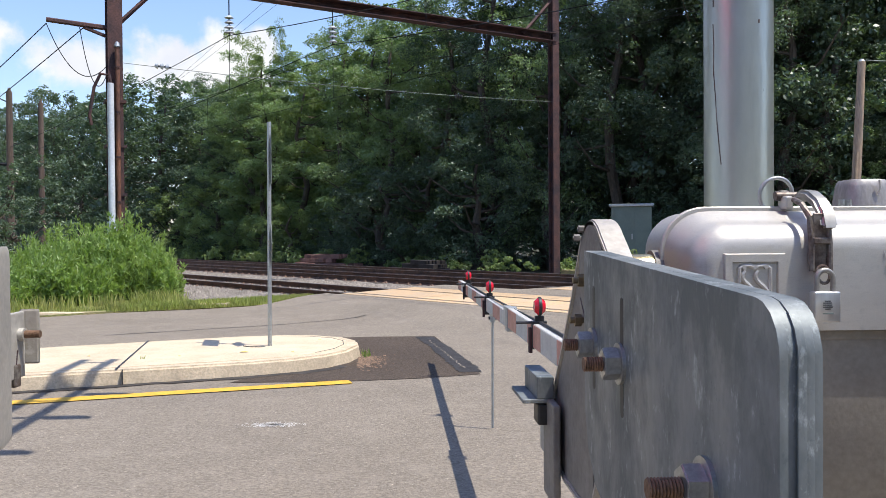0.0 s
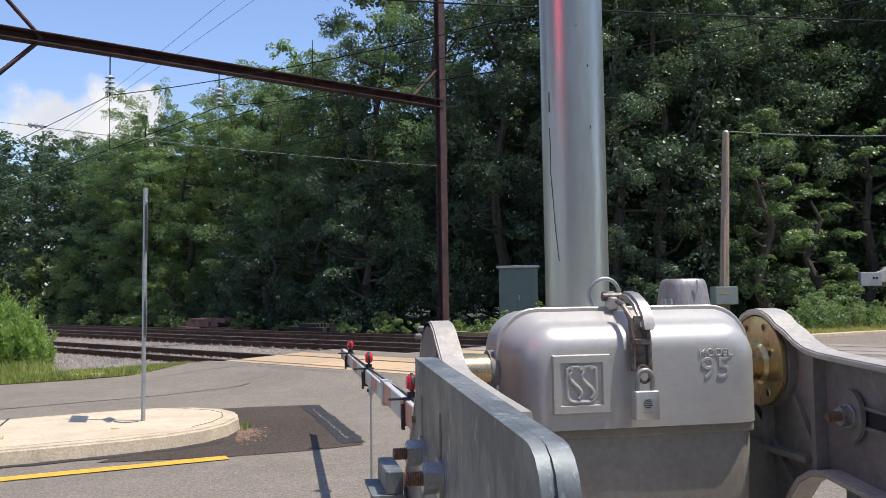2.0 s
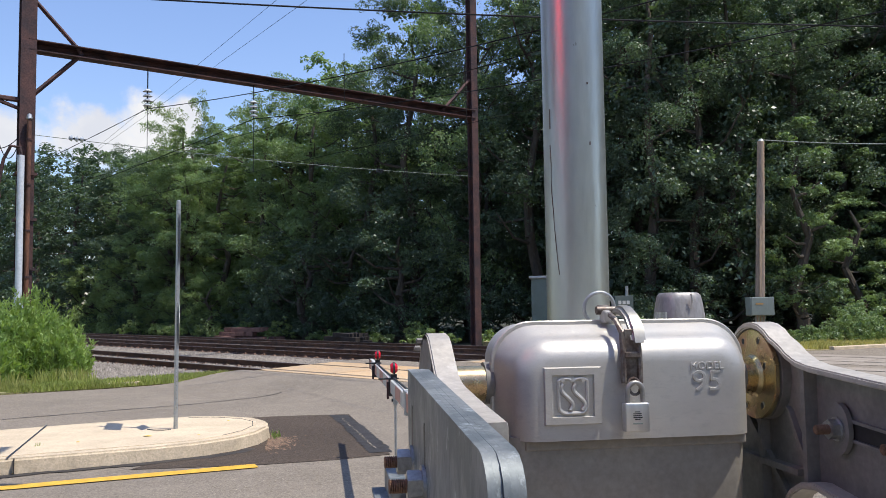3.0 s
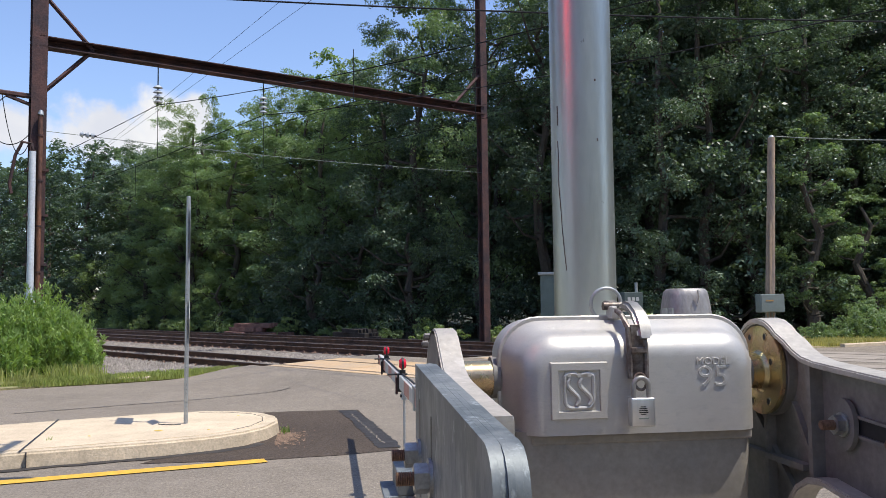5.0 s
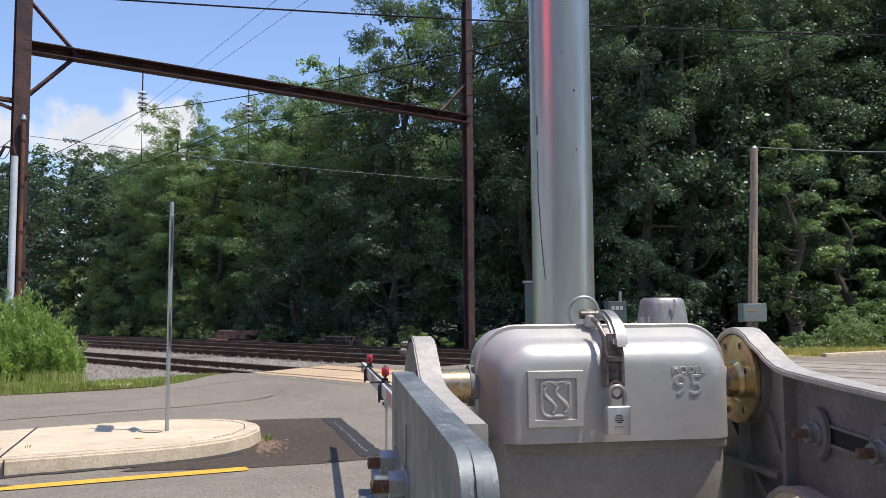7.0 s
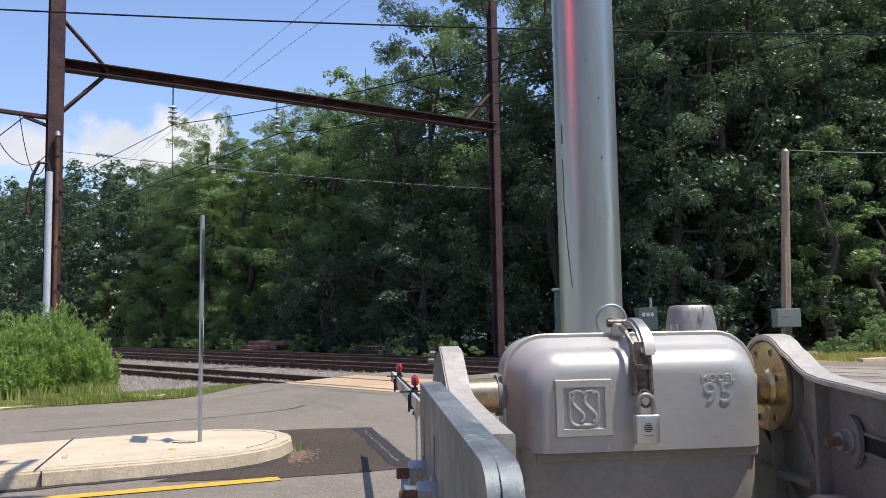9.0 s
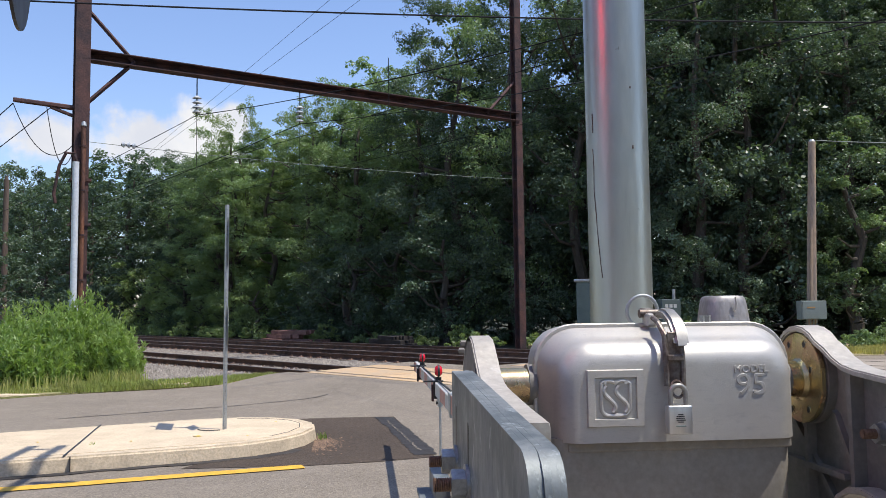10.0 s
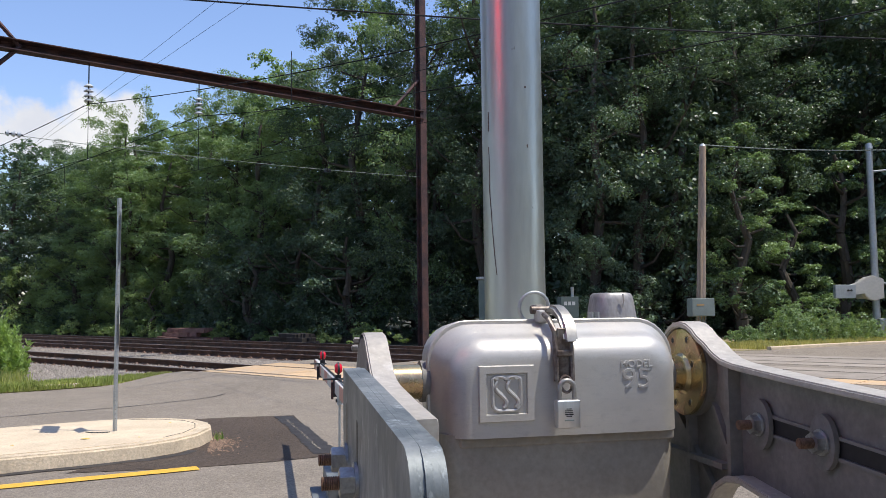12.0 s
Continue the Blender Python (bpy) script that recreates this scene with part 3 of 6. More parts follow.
bm = sweep([(-2.05, 10.08, .157), (-1.97, 10.0, .157), (-1.85, 9.97, .157), (-1.78, 10.0, .157)], 0.008, 6)
part("crack", bm, M_DARK, island)
for x, y in ((-2.93, 8.42), (-5.32, 7.68)):
    part("joint", box(-.005, .005, -.004, .045, .0, .151), M_TAR, island, m=Matrix.Translation((x, y, 0)) @ Matrix.Rotation(radians(17), 4, "Z"))
bm = bmesh.new()
for x, y, s in ((-1.95, 9.55, .055), (-2.6, 9.3, .02), (-1.2, 10.6, .02), (-3.6, 9.4, .02), (-1.4, 9.5, .018)):
    bm.faces.new([bm.verts.new((x + s * math.cos(k * 1.26), y + s * .6 * math.sin(k * 1.26), .158 + .006 * (k % 2))) for k in range(5)])
tagged(part("fallen_leaf", bm, material("yellow_dead_leaf", (.6, .42, .08), .7, vary=.2)), "yellowed fallen leaves on the concrete", "litter", kind="stuff")

# weed tufts, leaf litter at the nose
def blades(count, cx, cy, rx, ry, z, h0, h1, w, seed, lean=0.4, lo_height=None):
    rng = np.random.default_rng(seed)
    x, y = cx + rx * rng.uniform(-1, 1, count), cy + ry * rng.uniform(-1, 1, count)
    zz = np.full(count, z) if np.isscalar(z) else z
    h = rng.uniform(h0, h1, count)
    a = rng.uniform(0, 6.28, count)
    b = rng.uniform(0, 6.28, count)
    l = rng.uniform(0, lean, count) * h
    dx, dy = np.cos(a) * w, np.sin(a) * w
    tip = np.stack((x + np.cos(b) * l, y + np.sin(b) * l, zz + h), -1)
    mid = np.stack((x + np.cos(b) * l * .35 + dx * .7, y + np.sin(b) * l * .35 + dy * .7, zz + h * .55), -1)
    mid2 = mid - np.stack((dx, dy, 0 * dx), -1) * 1.4
    p0, p1 = np.stack((x - dx, y - dy, zz), -1), np.stack((x + dx, y + dy, zz), -1)
    verts = np.stack((p0, p1, mid, tip, mid2), 1).reshape(-1, 3)
    faces = np.arange(5)[None] + 5 * np.arange(count)[:, None]
    return verts, faces


v, f = blades(26, -0.6, 10.1, .05, .1, 0, .04, .12, .006, 5)
tagged(new("weed_tuft", raw_mesh("weed_tuft", v, f, M_WEED)), "small green weed at the kerb's nose", "weed", kind="stuff")
v, f = blades(9, -2.95, 9.15, .05, .03, 0.155, .02, .05, .004, 6)
tagged(new("weed_tuft", raw_mesh("weed_tuft", v, f, M_WEED)), "tiny weed growing out of the slab joint", "weed", kind="stuff")
rng = np.random.default_rng(8)
v, f = scatter_stones(420, 0, 1, 9, 10, 8, 0.021)
v = v.reshape(-1, 4, 3)
cen = v.mean(1, keepdims=True)
spot = np.stack((-0.68 + 0.13 * np.abs(rng.normal(size=420)), 9.72 + 0.26 * rng.normal(size=420), np.full(420, 0.014)), -1)[:, None]
v = ((v - cen) * np.array([1, 1, 0.4]) + spot).reshape(-1, 3)
tagged(new("leaf_litter", raw_mesh("leaf_litter", v, f, M_DRY)), "brown dry leaves and grit beside the kerb", "litter", kind="stuff")

# ---- road markings ----
def ribbon(points, width, lift, mat, name, label, rough=0.0, seed=1):
    rng = random.Random(seed)
    bm = bmesh.new()
    pts = [Vector(p) for p in points]
    rows = []
    for i, p in enumerate(pts):
        t = (pts[min(i + 1, len(pts) - 1)] - pts[max(0, i - 1)]).normalized()
        s = Vector((-t.y, t.x)) * width / 2
        a, b = p + s * (1 + rng.uniform(-rough, rough)), p - s * (1 + rng.uniform(-rough, rough))
        rows.append([bm.verts.new((q.x, q.y, road_height(q.x, q.y) + lift)) for q in (a, b)])
    for r, q in zip(rows, rows[1:]):
        bm.faces.new((r[0], r[1], q[1], q[0]))
    return tagged(part(name, bm, mat), label, "road marking", kind="structure")


def spread(p, q, n, jitter=0.0, seed=2):
    rng = random.Random(seed)
    p, q = Vector(p), Vector(q)
    return [p.lerp(q, i / n) + Vector((rng.uniform(-jitter, jitter), rng.uniform(-jitter, jitter))) for i in range(n + 1)]


ribbon(spread((-12, 5.37), (-0.70, 8.37), 60), 0.19, 0.009, M_YELLOW, "yellow_line", "worn yellow edge line painted along the island", 0.06)
patch = [(-1.9, 8.45), (-0.7, 8.42), (0.06, 8.53), (0.63, 8.72), (0.48, 10.4), (0.32, 12.08), (-0.63, 12.12), (-1.5, 12.0), (-1.5, 10), (-1.6, 9)]
tagged(sheet("asphalt_patch", patch, road_height, M_PATCH, lift=0.005), "dark rectangular patch of newer asphalt", "asphalt patch", kind="structure")
ribbon(spread((0.17, 12.0), (0.26, 11.3), 12, 0.008) + spread((0.3, 11.1), (0.54, 8.85), 40, 0.012), 0.25, 0.009, M_TAR, "tar_strip", "ragged black sealer strip on the patch", 0.16)
ribbon(spread((0.22, 11.6), (0.28, 11.0), 14, 0.02, 7) + spread((0.3, 10.9), (0.5, 9.1), 50, 0.016, 8), 0.014, 0.0125, material("grit", (.2, .17, .135), .9, vary=.4), "grit_streak", "pale grit caught on the sealer strip", 1.3, 5)
ribbon(spread((-9, 6.45), (-1.75, 8.76), 40, 0.012) + [Vector(p) for p in ((-1.45, 8.9), (-1.25, 8.99), (-1.08, 9.1), (-.92, 9.24), (-.8, 9.4))], 0.13, 0.007, M_TAR, "gutter_crack", "dark open crack along the foot of the kerb", 0.5)
ribbon(spread((-4.6, 12.75), (-2.0, 14.07), 12, 0.03) + spread((-1.8, 14.25), (-0.75, 15.1), 6, 0.03), 0.035, 0.006, M_TAR, "road_crack", "thin dark crack wandering across the road", 0.4)
bm = bmesh.new()
rng_ = random.Random(4)
for i in range(900):
    a, r = rng_.uniform(0, 6.28), abs(rng_.gauss(0, 1))
    cx, cy, s = -1.2 + math.cos(a) * r * .11, 6.53 + math.sin(a) * r * .045, rng_.uniform(.002, .0075)
    ph = rng_.uniform(0, 1)
    bm.faces.new([bm.verts.new((cx + s * math.cos(ph + k * 1.05), cy + s * .7 * math.sin(ph + k * 1.05), 0.006)) for k in range(6)])
tagged(part("paint_spill", bm, material("thin_white_paint", (.72, .69, .64), .7, vary=.2)), "splash of spilt white paint on the asphalt", "paint spill", kind="structure")

# far kerbs
def kerb(points, name, label, mat, w=0.16, h=0.14, base=road_height):
    bm = bmesh.new()
    pts = [Vector(p) for p in points]
    rows = []
    for i, p in enumerate(pts):
        t = (pts[min(i + 1, len(pts) - 1)] - pts[max(0, i - 1)]).normalized()
        s = Vector((-t.y, t.x))
        z = base(p.x, p.y)
        k = h * (0.15 + 0.85 * min(1, (len(pts) - 1 - i) / 2))
        rows.append([bm.verts.new((p.x + s.x * o, p.y + s.y * o, z + q)) for o, q in ((0, -.05), (0.01, k - .02), (.03, k), (w, k), (w, -.05))])
    for r, q in zip(rows, rows[1:]):
        for i in range(4):
            bm.faces.new((r[i], r[i + 1], q[i + 1], q[i]))
    for r in (rows[0], rows[-1]):
        bm.faces.new(r)
    return tagged(part(name, bm, mat, smooth=True), label, "kerb", kind="structure")


kerb([(-30, 2.9), (-20, 8.2), (-12.5, 12.4), (-8.13, 14.94), (-6.6, 16.05), (-6.0, 16.45)], "kerb", "tan concrete kerb ending at the grass verge", M_CURB_SIDE)
kerb([(60, 30), (26, 24), (18.5, 22.2), (16.2, 21.6), (15, 21.2), (13.6, 20.7)][::-1], "kerb", "low concrete kerb beyond the crossing", M_CURB_SIDE, h=0.09)


# ---- overhead line ----
P1, P2, BEAM_Z = Vector((-7.75, 23.08, 0)), Vector((5.56, 30.0, 0)), 8.6
BEAM_DIR = (P2 - P1).normalized()


def h_section(p, z0, z1, w, d, angle, t=0.03):
    """An upright rolled H-beam."""
    o = [(-w, -d), (w, -d), (w, -d + t), (t / 2, -d + t), (t / 2, d - t), (w, d - t), (w, d), (-w, d), (-w, d - t), (-t / 2, d - t), (-t / 2, -d + t), (-w, -d + t)]
    b = prism(o, z0, z1, "z")
    b.transform(Matrix.Translation(p) @ Matrix.Rotation(angle, 4, "Z"))
    return b


beam_angle = math.atan2(BEAM_DIR.y, BEAM_DIR.x)
gantry = thing("catenary_gantry", "rusty steel portal carrying the overhead line across the tracks", "catenary gantry")
part("post", h_section(P1, -0.1, 13.2, .19, .19, beam_angle), M_RUST_STEEL, gantry)
part("post", h_section(P2, -0.1, 13.4, .14, .15, beam_angle), M_RUST_STEEL, gantry)
b = prism([(-.19, -.15), (.19, -.15), (.19, .15), (-.19, .15), (-.19, .125), (.165, .125), (.165, -.125), (-.19, -.125)], 0, (P2 - P1).length, "x")
b.transform(Matrix.Translation(P1 + Vector((0, 0, BEAM_Z))) @ Matrix.Rotation(beam_angle, 4, "Z"))
part("crossbeam", b, M_RUST_STEEL, gantry)
for p, s in ((P1, 1), (P2, -1)):
    for dz in (1.3, -1.35):
        if s < 0 and dz < 0:
            continue
        q = p + BEAM_DIR * s * 0.12
        b = tube(q + Vector((0, 0, BEAM_Z + dz)), q + BEAM_DIR * s * 1.25 + Vector((0, 0, BEAM_Z)), 0.06, n=4)
        part("knee_brace", b, M_RUST_STEEL, gantry)
# outreach bracket on the near post
out = P1 - BEAM_DIR * 1.65
part("bracket_arm", tube(P1 + Vector((0, 0, 7.1)), out + Vector((0, 0, 7.15)), .075, .065, n=6), M_RUST_STEEL, gantry)
part("bracket_brace", tube(P1 + Vector((0, 0, 6.82)), P1 - BEAM_DIR * .75 + Vector((0, 0, 7.06)), .05, n=6), M_RUST_STEEL, gantry)
M_RUST_PIPE = material("orange_brown_pipe", (0.2, 0.085, 0.045), 0.7, metal=0.2, vary=0.35, scale=3, fine=30, color2=(0.11, 0.055, 0.04), stretch=(1, 1, 0.3))
CP = P1 + Vector((.17, -.27, 0))
part("conduit", tube(CP, CP + Vector((0, 0, 6.55)), .06, n=12), M_RUST_PIPE, gantry, "rust-orange pipe strapped to the post", smooth=True)
part("conduit_cap", tube(CP + Vector((0, 0, 6.55)), CP + Vector((0, 0, 6.7)), .09, .05, n=12, bevel=.02), M_GALV, gantry, "pale pipe cap", smooth=True)
part("conduit", tube(CP + Vector((-.12, .06, 0)), CP + Vector((-.12, .06, 5.4)), .03, n=8), M_RUST_STEEL, gantry, smooth=True)
for z in (1.2, 2.4, 3.6, 4.8, 6.0):
    part("pipe_strap", tube(CP + Vector((0, 0, z)), CP + Vector((0, 0, z + .05)), .078, n=12), M_RUST_STEEL, gantry)
for z in (1.5, 2.6, 3.9, 5.1):
    part("clamp", box(-.26, .26, -.23, .23, z, z + .07), M_RUST_STEEL, gantry, m=Matrix.Translation(P1) @ Matrix.Rotation(beam_angle, 4, "Z"))
WP = Vector((-7.68, 22.55, 0))
white = thing("cable_riser", "white conduit riser strapped beside the rusty post", "conduit")
part("pipe", tube(WP, WP + Vector((0, 0, 5.55)), .085, n=14), M_WHITE_CONDUIT, white, smooth=True)
part("lower_sleeve", tube(WP, WP + Vector((0, 0, 1.9)), .12, n=14), M_WHITE_CONDUIT, white, smooth=True)
part("cable", sweep([WP + Vector(p) for p in ((0.02, 0, 5.5), (-.02, 0, 5.75), (-.25, 0, 5.8), (-.42, 0, 5.45), (-.55, 0, 4.7), (-.5, 0, 4.45))], .045, 8), M_RUST_STEEL, white, "rusty brown cable end", smooth=True)


def insulator(top, length, discs, name="suspension_insulator", axis=Vector((0, 0, -1))):
    th = thing(name, "porcelain disc insulator string hung from the beam", "insulator", group="insulators of the gantry")
    axis = axis.normalized()
    part("rod", tube(top, top + axis * length, .018, n=6), M_WIRE, th)
    for i in range(discs):
        c = top + axis * (length - 0.08 - 0.14 * i)
        b = tube(c, c - axis * 0.07, .135 if discs > 3 else .09, .05, n=14)
        part("disc", b, M_INSUL, th, smooth=True)
    return th


I1, I2 = P1.lerp(P2, .2097), P1.lerp(P2, .4252)
I1z, I2z = 7.3, 7.4
insulator(I1 + Vector((0, 0, BEAM_Z - .15)), BEAM_Z - .15 - I1z, 4)
insulator(I2 + Vector((0, 0, BEAM_Z - .15)), BEAM_Z - .15 - I2z, 4)


def wire(name, pts, r, label, mat=M_WIRE):
    return tagged(part(name, sweep(pts, r, 6), mat, smooth=True), label, "overhead wire")


U3 = Vector((U.x, U.y, 0))
for I, z in ((I1, I1z), (I2, I2z)):
    p = I + Vector((0, 0, z))
    wire("messenger_wire", sag(p - U3 * 45, p, 1.4) + sag(p, p + U3 * 70, 1.1)[1:], .012, "dark messenger wire of the overhead line")
    c = I + Vector((0, 0, 5.75))
    wire("contact_wire", sag(c - U3 * 40, c + U3 * 130, 0.0, 6), .006, "thin contact wire over the track")
    for k in (-2, -1, 0, 1, 2, 3, 4):
        d = I + U3 * (k * 9.0)
        wire("dropper", [d + Vector((0, 0, 5.75)), d + Vector((0, 0, z - (0.05 if k == 0 else 0.42)))], .008, "thin dropper wire between overhead wires")
for p, q in (((5.1, 9.2, 10.05), (-28.6, 81.4, 10.05)), ((6.1, 9.5, 10.05), (-28.0, 78.6, 10.05))):
    wire("feeder_wire", sag(Vector(p), Vector(q), .1), .0055, "high thin wire running over the road")
# cross span between the posts
a, b_ = P1 + Vector((0, 0, 6.22)), P2 + Vector((0, 0, 6.3))
wire("span_wire", sag(a, b_, .12), .009, "steady span wire between the gantry posts", M_WIRE_LIGHT)
p = a.lerp(b_, .085)
insulator(p - BEAM_DIR * .22, .44, 3, "strain_insulator", BEAM_DIR + Vector((0, 0, -.03)))
p = a.lerp(b_, .73)
clamp = thing("wire_clamp", "small dark clamp on the span wire", "clamp")
for k in (-.09, .0, .09):
    part("shell", tube(p + BEAM_DIR * (k - .025) - Vector((0, 0, .11)), p + BEAM_DIR * (k + .025) - Vector((0, 0, .11)), .075, .06, n=12), M_DARK, clamp, smooth=True)
# leads at the outreach arm
o = out + Vector((0, 0, 7.05))
wire("jumper_cable", sag(o, P1 + Vector((-.1, -.2, 6.1)), .75), .012, "slack black jumper cable")
wire("jumper_cable", sag(o + BEAM_DIR * .8, P1 + Vector((-.1, -.2, 5.95)), .9), .012, "slack black jumper cable")
for k in (0, .9):
    wire("feeder_wire", sag(o + BEAM_DIR * k, o + BEAM_DIR * k + U3 * 70 + Vector((0, 0, -1.0)), 1.0), .014, "thin feeder wire along the tracks")
# service wire high across the road
wire("service_wire", sag(Vector((-25, 16, 8.35)), Vector((33, 16, 8.4)), 1.04, 40), .017, "black service cable across the road")
wire("service_wire", sag(Vector((4, 25.5, 7.6)), Vector((36, 26, 14.8)), .3, 40), .006, "thin cable against the trees", M_WIRE)


# ---- posts and boxes across the road ----
def square_post(name, p, q, w, mat, label, category):
    th = thing(name, label, category)
    b = box(-w / 2, w / 2, -w / 2, w / 2, 0, (Vector(q) - Vector(p)).length, .004, 1)
    d = (Vector(q) - Vector(p)).normalized()
    b.transform(Matrix.Translation(p) @ d.to_track_quat("Z", "Y").to_matrix().to_4x4())
    part("post", b, mat, th)
    for i in range(1, 60):
        z = i * 0.05
        if z > (Vector(q) - Vector(p)).length - .03:
            break
        c = Vector(p) + d * z
        part("hole", tube(c - Vector((0, w / 2 + .001, 0)), c - Vector((0, w / 2 - .004, 0)), .0095, n=8), M_DARK, th)
    return th


square_post("sign_post", (-1.74, 10.08, 0.15), (-1.722, 10.06, 2.81), .038, M_GALV, "bare perforated galvanised sign post standing on the island", "sign post")

# two sign plates bolted to the post, turned edge-on to the path
away = Vector((-.1625, .987, 0))
for name, label, z, half, turn in (("road_sign", "square aluminium sign plate turned edge-on to the road", 2.36, .29, 0), ("object_marker", "small diamond marker plate turned edge-on to the road", 1.36, .18, 45)):
    sign = thing(name, label, "road sign", Matrix.Translation((-1.706, 10.075, z)) @ Matrix.Rotation(math.atan2(away.y, away.x), 4, "Z"), group="signs of the island")
    plate = prism(rounded(-half, half, -half, half, .03, 4), -.0012, .0012, "y")
    plate.transform(Matrix.Rotation(radians(turn), 4, "Y"))
    part("plate", plate, M_GALV, sign)
    for dz in (-.12, .12):
        part("bolt", tube((0, -.006, dz), (0, .04, dz), .005, n=8), M_BOLT, sign)

pole = thing("wooden_pole", "weathered wooden utility pole with a grey box near its foot", "utility pole")
part("shaft", tube((12.95, 23.4, 0), (13.25, 23.4, 6.4), .15, .105, n=14), M_WOOD_POLE, pole, smooth=True)
part("moulding", box(-.03, .03, -.18, -.12, 0, 3.6), M_WOOD_POLE, pole, "flat cable cover strip", m=Matrix.Translation((12.88, 23.4, 0.2)) @ Matrix.Rotation(radians(2.6), 4, "Y"))
part("cap", tube((13.25, 23.4, 6.4), (13.255, 23.4, 6.48), .1, .05, n=10), M_GALV, pole)
jb = thing("junction_box", "grey steel junction box on the wooden pole", "junction box")
part("body", box(12.46, 13.22, 22.95, 23.25, 1.12, 1.66, .015), M_GREY_BOX, jb)
part("door", box(12.49, 13.0, 22.935, 22.955, 1.14, 1.64, .006), M_GREY_BOX, jb)
part("sticker", box(12.62, 12.86, 22.928, 22.936, 1.44, 1.485), M_STICKER, jb, "small orange warning sticker")
for k in range(4):
    part("conduit", sweep([(12.7 + .1 * k, 23.1, 1.13), (12.72 + .09 * k, 23.12, .8), (12.8 + .05 * k, 23.2, .2)], .02, 6), M_GREY_BOX, jb)
wire("drop_wire", sag(Vector((13.25, 23.4, 6.45)), Vector((34, 24.5, 8.6)), .7), .016, "pale drop wire from the wooden pole", M_WIRE_LIGHT)

# equipment shelter
sh = thing("equipment_cabinet", "grey-green metal equipment cabinet with a flat overhanging roof", "equipment cabinet", Matrix.Translation((8.6, 30.6, 0.2)) @ Matrix.Rotation(radians(-18), 4, "Z"))
part("body", box(-.72, .72, -.65, .65, 0.12, 2.3, .015), M_CABINET, sh)
part("roof", box(-.8, .8, -.74, .74, 2.3, 2.4, .02), M_GALV, sh)
part("plinth", box(-.8, .8, -.74, .74, -.1, .12, .01), M_CONCRETE, sh)
part("door", box(-.6, .1, -.67, -.65, .2, 2.2, .006), M_CABINET, sh)
part("handle", box(0.0, .05, -.70, -.67, 1.1, 1.3, .004), M_GALV, sh)

# relay box on a post across the tracks
rb = thing("relay_box", "dark steel relay box on a stub post", "relay box")
RX, RY, RZ = 9.66, 26.0, 0.2
part("body", box(RX - .31, RX + .31, RY - .2, RY + .2, 1.05, 1.78, .015), M_RELAY, rb)
part("post", tube((RX, RY, 0), (RX, RY, 1.1), .07, n=10), M_GREY_BOX, rb)
part("vent_pipe", tube((RX + .17, RY, 1.75), (RX + .17, RY, 2.1), .05, n=10), M_GALV, rb)
for k in range(3):
    part("label_plate", box(RX - .2 + .14 * k, RX - .1 + .14 * k, RY - .207, RY - .2, 1.5, 1.62), M_WHITE_SHEET, rb)

# far gate mechanism over the tracks
fg = thing("far_crossing_gate", "distant aluminium crossing gate mechanism on a pale mast", "crossing gate")
GX, GY = 21.35, 26.0
part("mast", tube((GX, GY, .1), (GX, GY, 7.0), .13, .11, n=14), M_GALV, fg, smooth=True)
part("finial", tube((GX, GY, 7.0), (GX, GY, 7.25), .15, .1, n=12, bevel=.03), M_GALV, fg, smooth=True)
part("crossarm", tube((GX, GY, 6.2), (GX + 1.6, GY, 6.35), .04, n=8), M_GALV, fg)
arm_o = [(-1.25, 2.08), (-.95, 2.16), (-.6, 2.36), (-.3, 2.42), (.12, 2.3), (.12, 1.62), (-.28, 1.52), (-.55, 1.6), (-.72, 1.78), (-1.25, 1.72)]
part("casting", prism([(GX + a, b) for a, b in arm_o], GY - .3, GY - .1, "y", bevel=.02), M_CAST, fg, "angled cast support arm", smooth=True)
part("case", box(GX - .62, GX - .1, GY - .1, GY + .3, 1.6, 2.3, .06, 3), M_CAST, fg, smooth=True)
part("counterweight", box(GX - 1.92, GX - 1.1, GY - .38, GY - .24, 1.62, 2.1, .02), M_GALV, fg)
for z in (1.66, 2.18):
    part("clamp_band", tube((GX, GY, z), (GX, GY, z + .12), .19, n=16), M_GALV, fg, smooth=True)
for a in (-1.3, -1.42):
    part("weight_bolt", tube((GX + a, GY - .42, 1.9), (GX + a, GY - .37, 1.9), .035, n=8), M_DARK, fg)
part("base", box(GX - .3, GX + .3, GY - .3, GY + .3, .1, .5, .05), M_GALV, fg)
part("lower_case", box(GX - .1, GX + .5, GY - .3, GY + .2, .4, .9, .04), M_GALV, fg)
part("lens_arm", tube((GX + .1, GY, 2.25), (GX + .6, GY - .1, 2.05), .04, n=8), M_GALV, fg)

# far wooden poles along the line
for x, z, r in ((-20.3, 9.2, .2), (-18.7, 8.6, .17)):
    fp = thing("line_pole", "tall dark wooden pole beside the tracks", "utility pole", group="poles along the line")
    part("shaft", tube((x, 45, 0), (x, 45, z), r, r * .75, n=12), M_WOOD_DARK, fp, smooth=True)
    part("cap", tube((x, 45, z), (x, 45, z + .2), r * .5, r * .3, n=10), M_WOOD_DARK, fp)
wire("guy_wire", sag(Vector((-30, 40, 15)), Vector((-20.3, 45, 8.6)), .3), .03, "dark guy cable to the far pole")
wire("line_cable", sag(Vector((-60, 30, 6.2)), Vector((-20.3, 45, 5.4)), .2), .09, "thick black cable bundle along the line")
marker = thing("guy_marker", "bright yellow plastic guy-wire marker", "marker")
part("sleeve", tube((-15.05, 21.5, .05), (-15.45, 21.6, 2.0), .06, n=8), material("yellow_plastic", (.75, .5, .03), .5, vary=.1), marker, smooth=True)

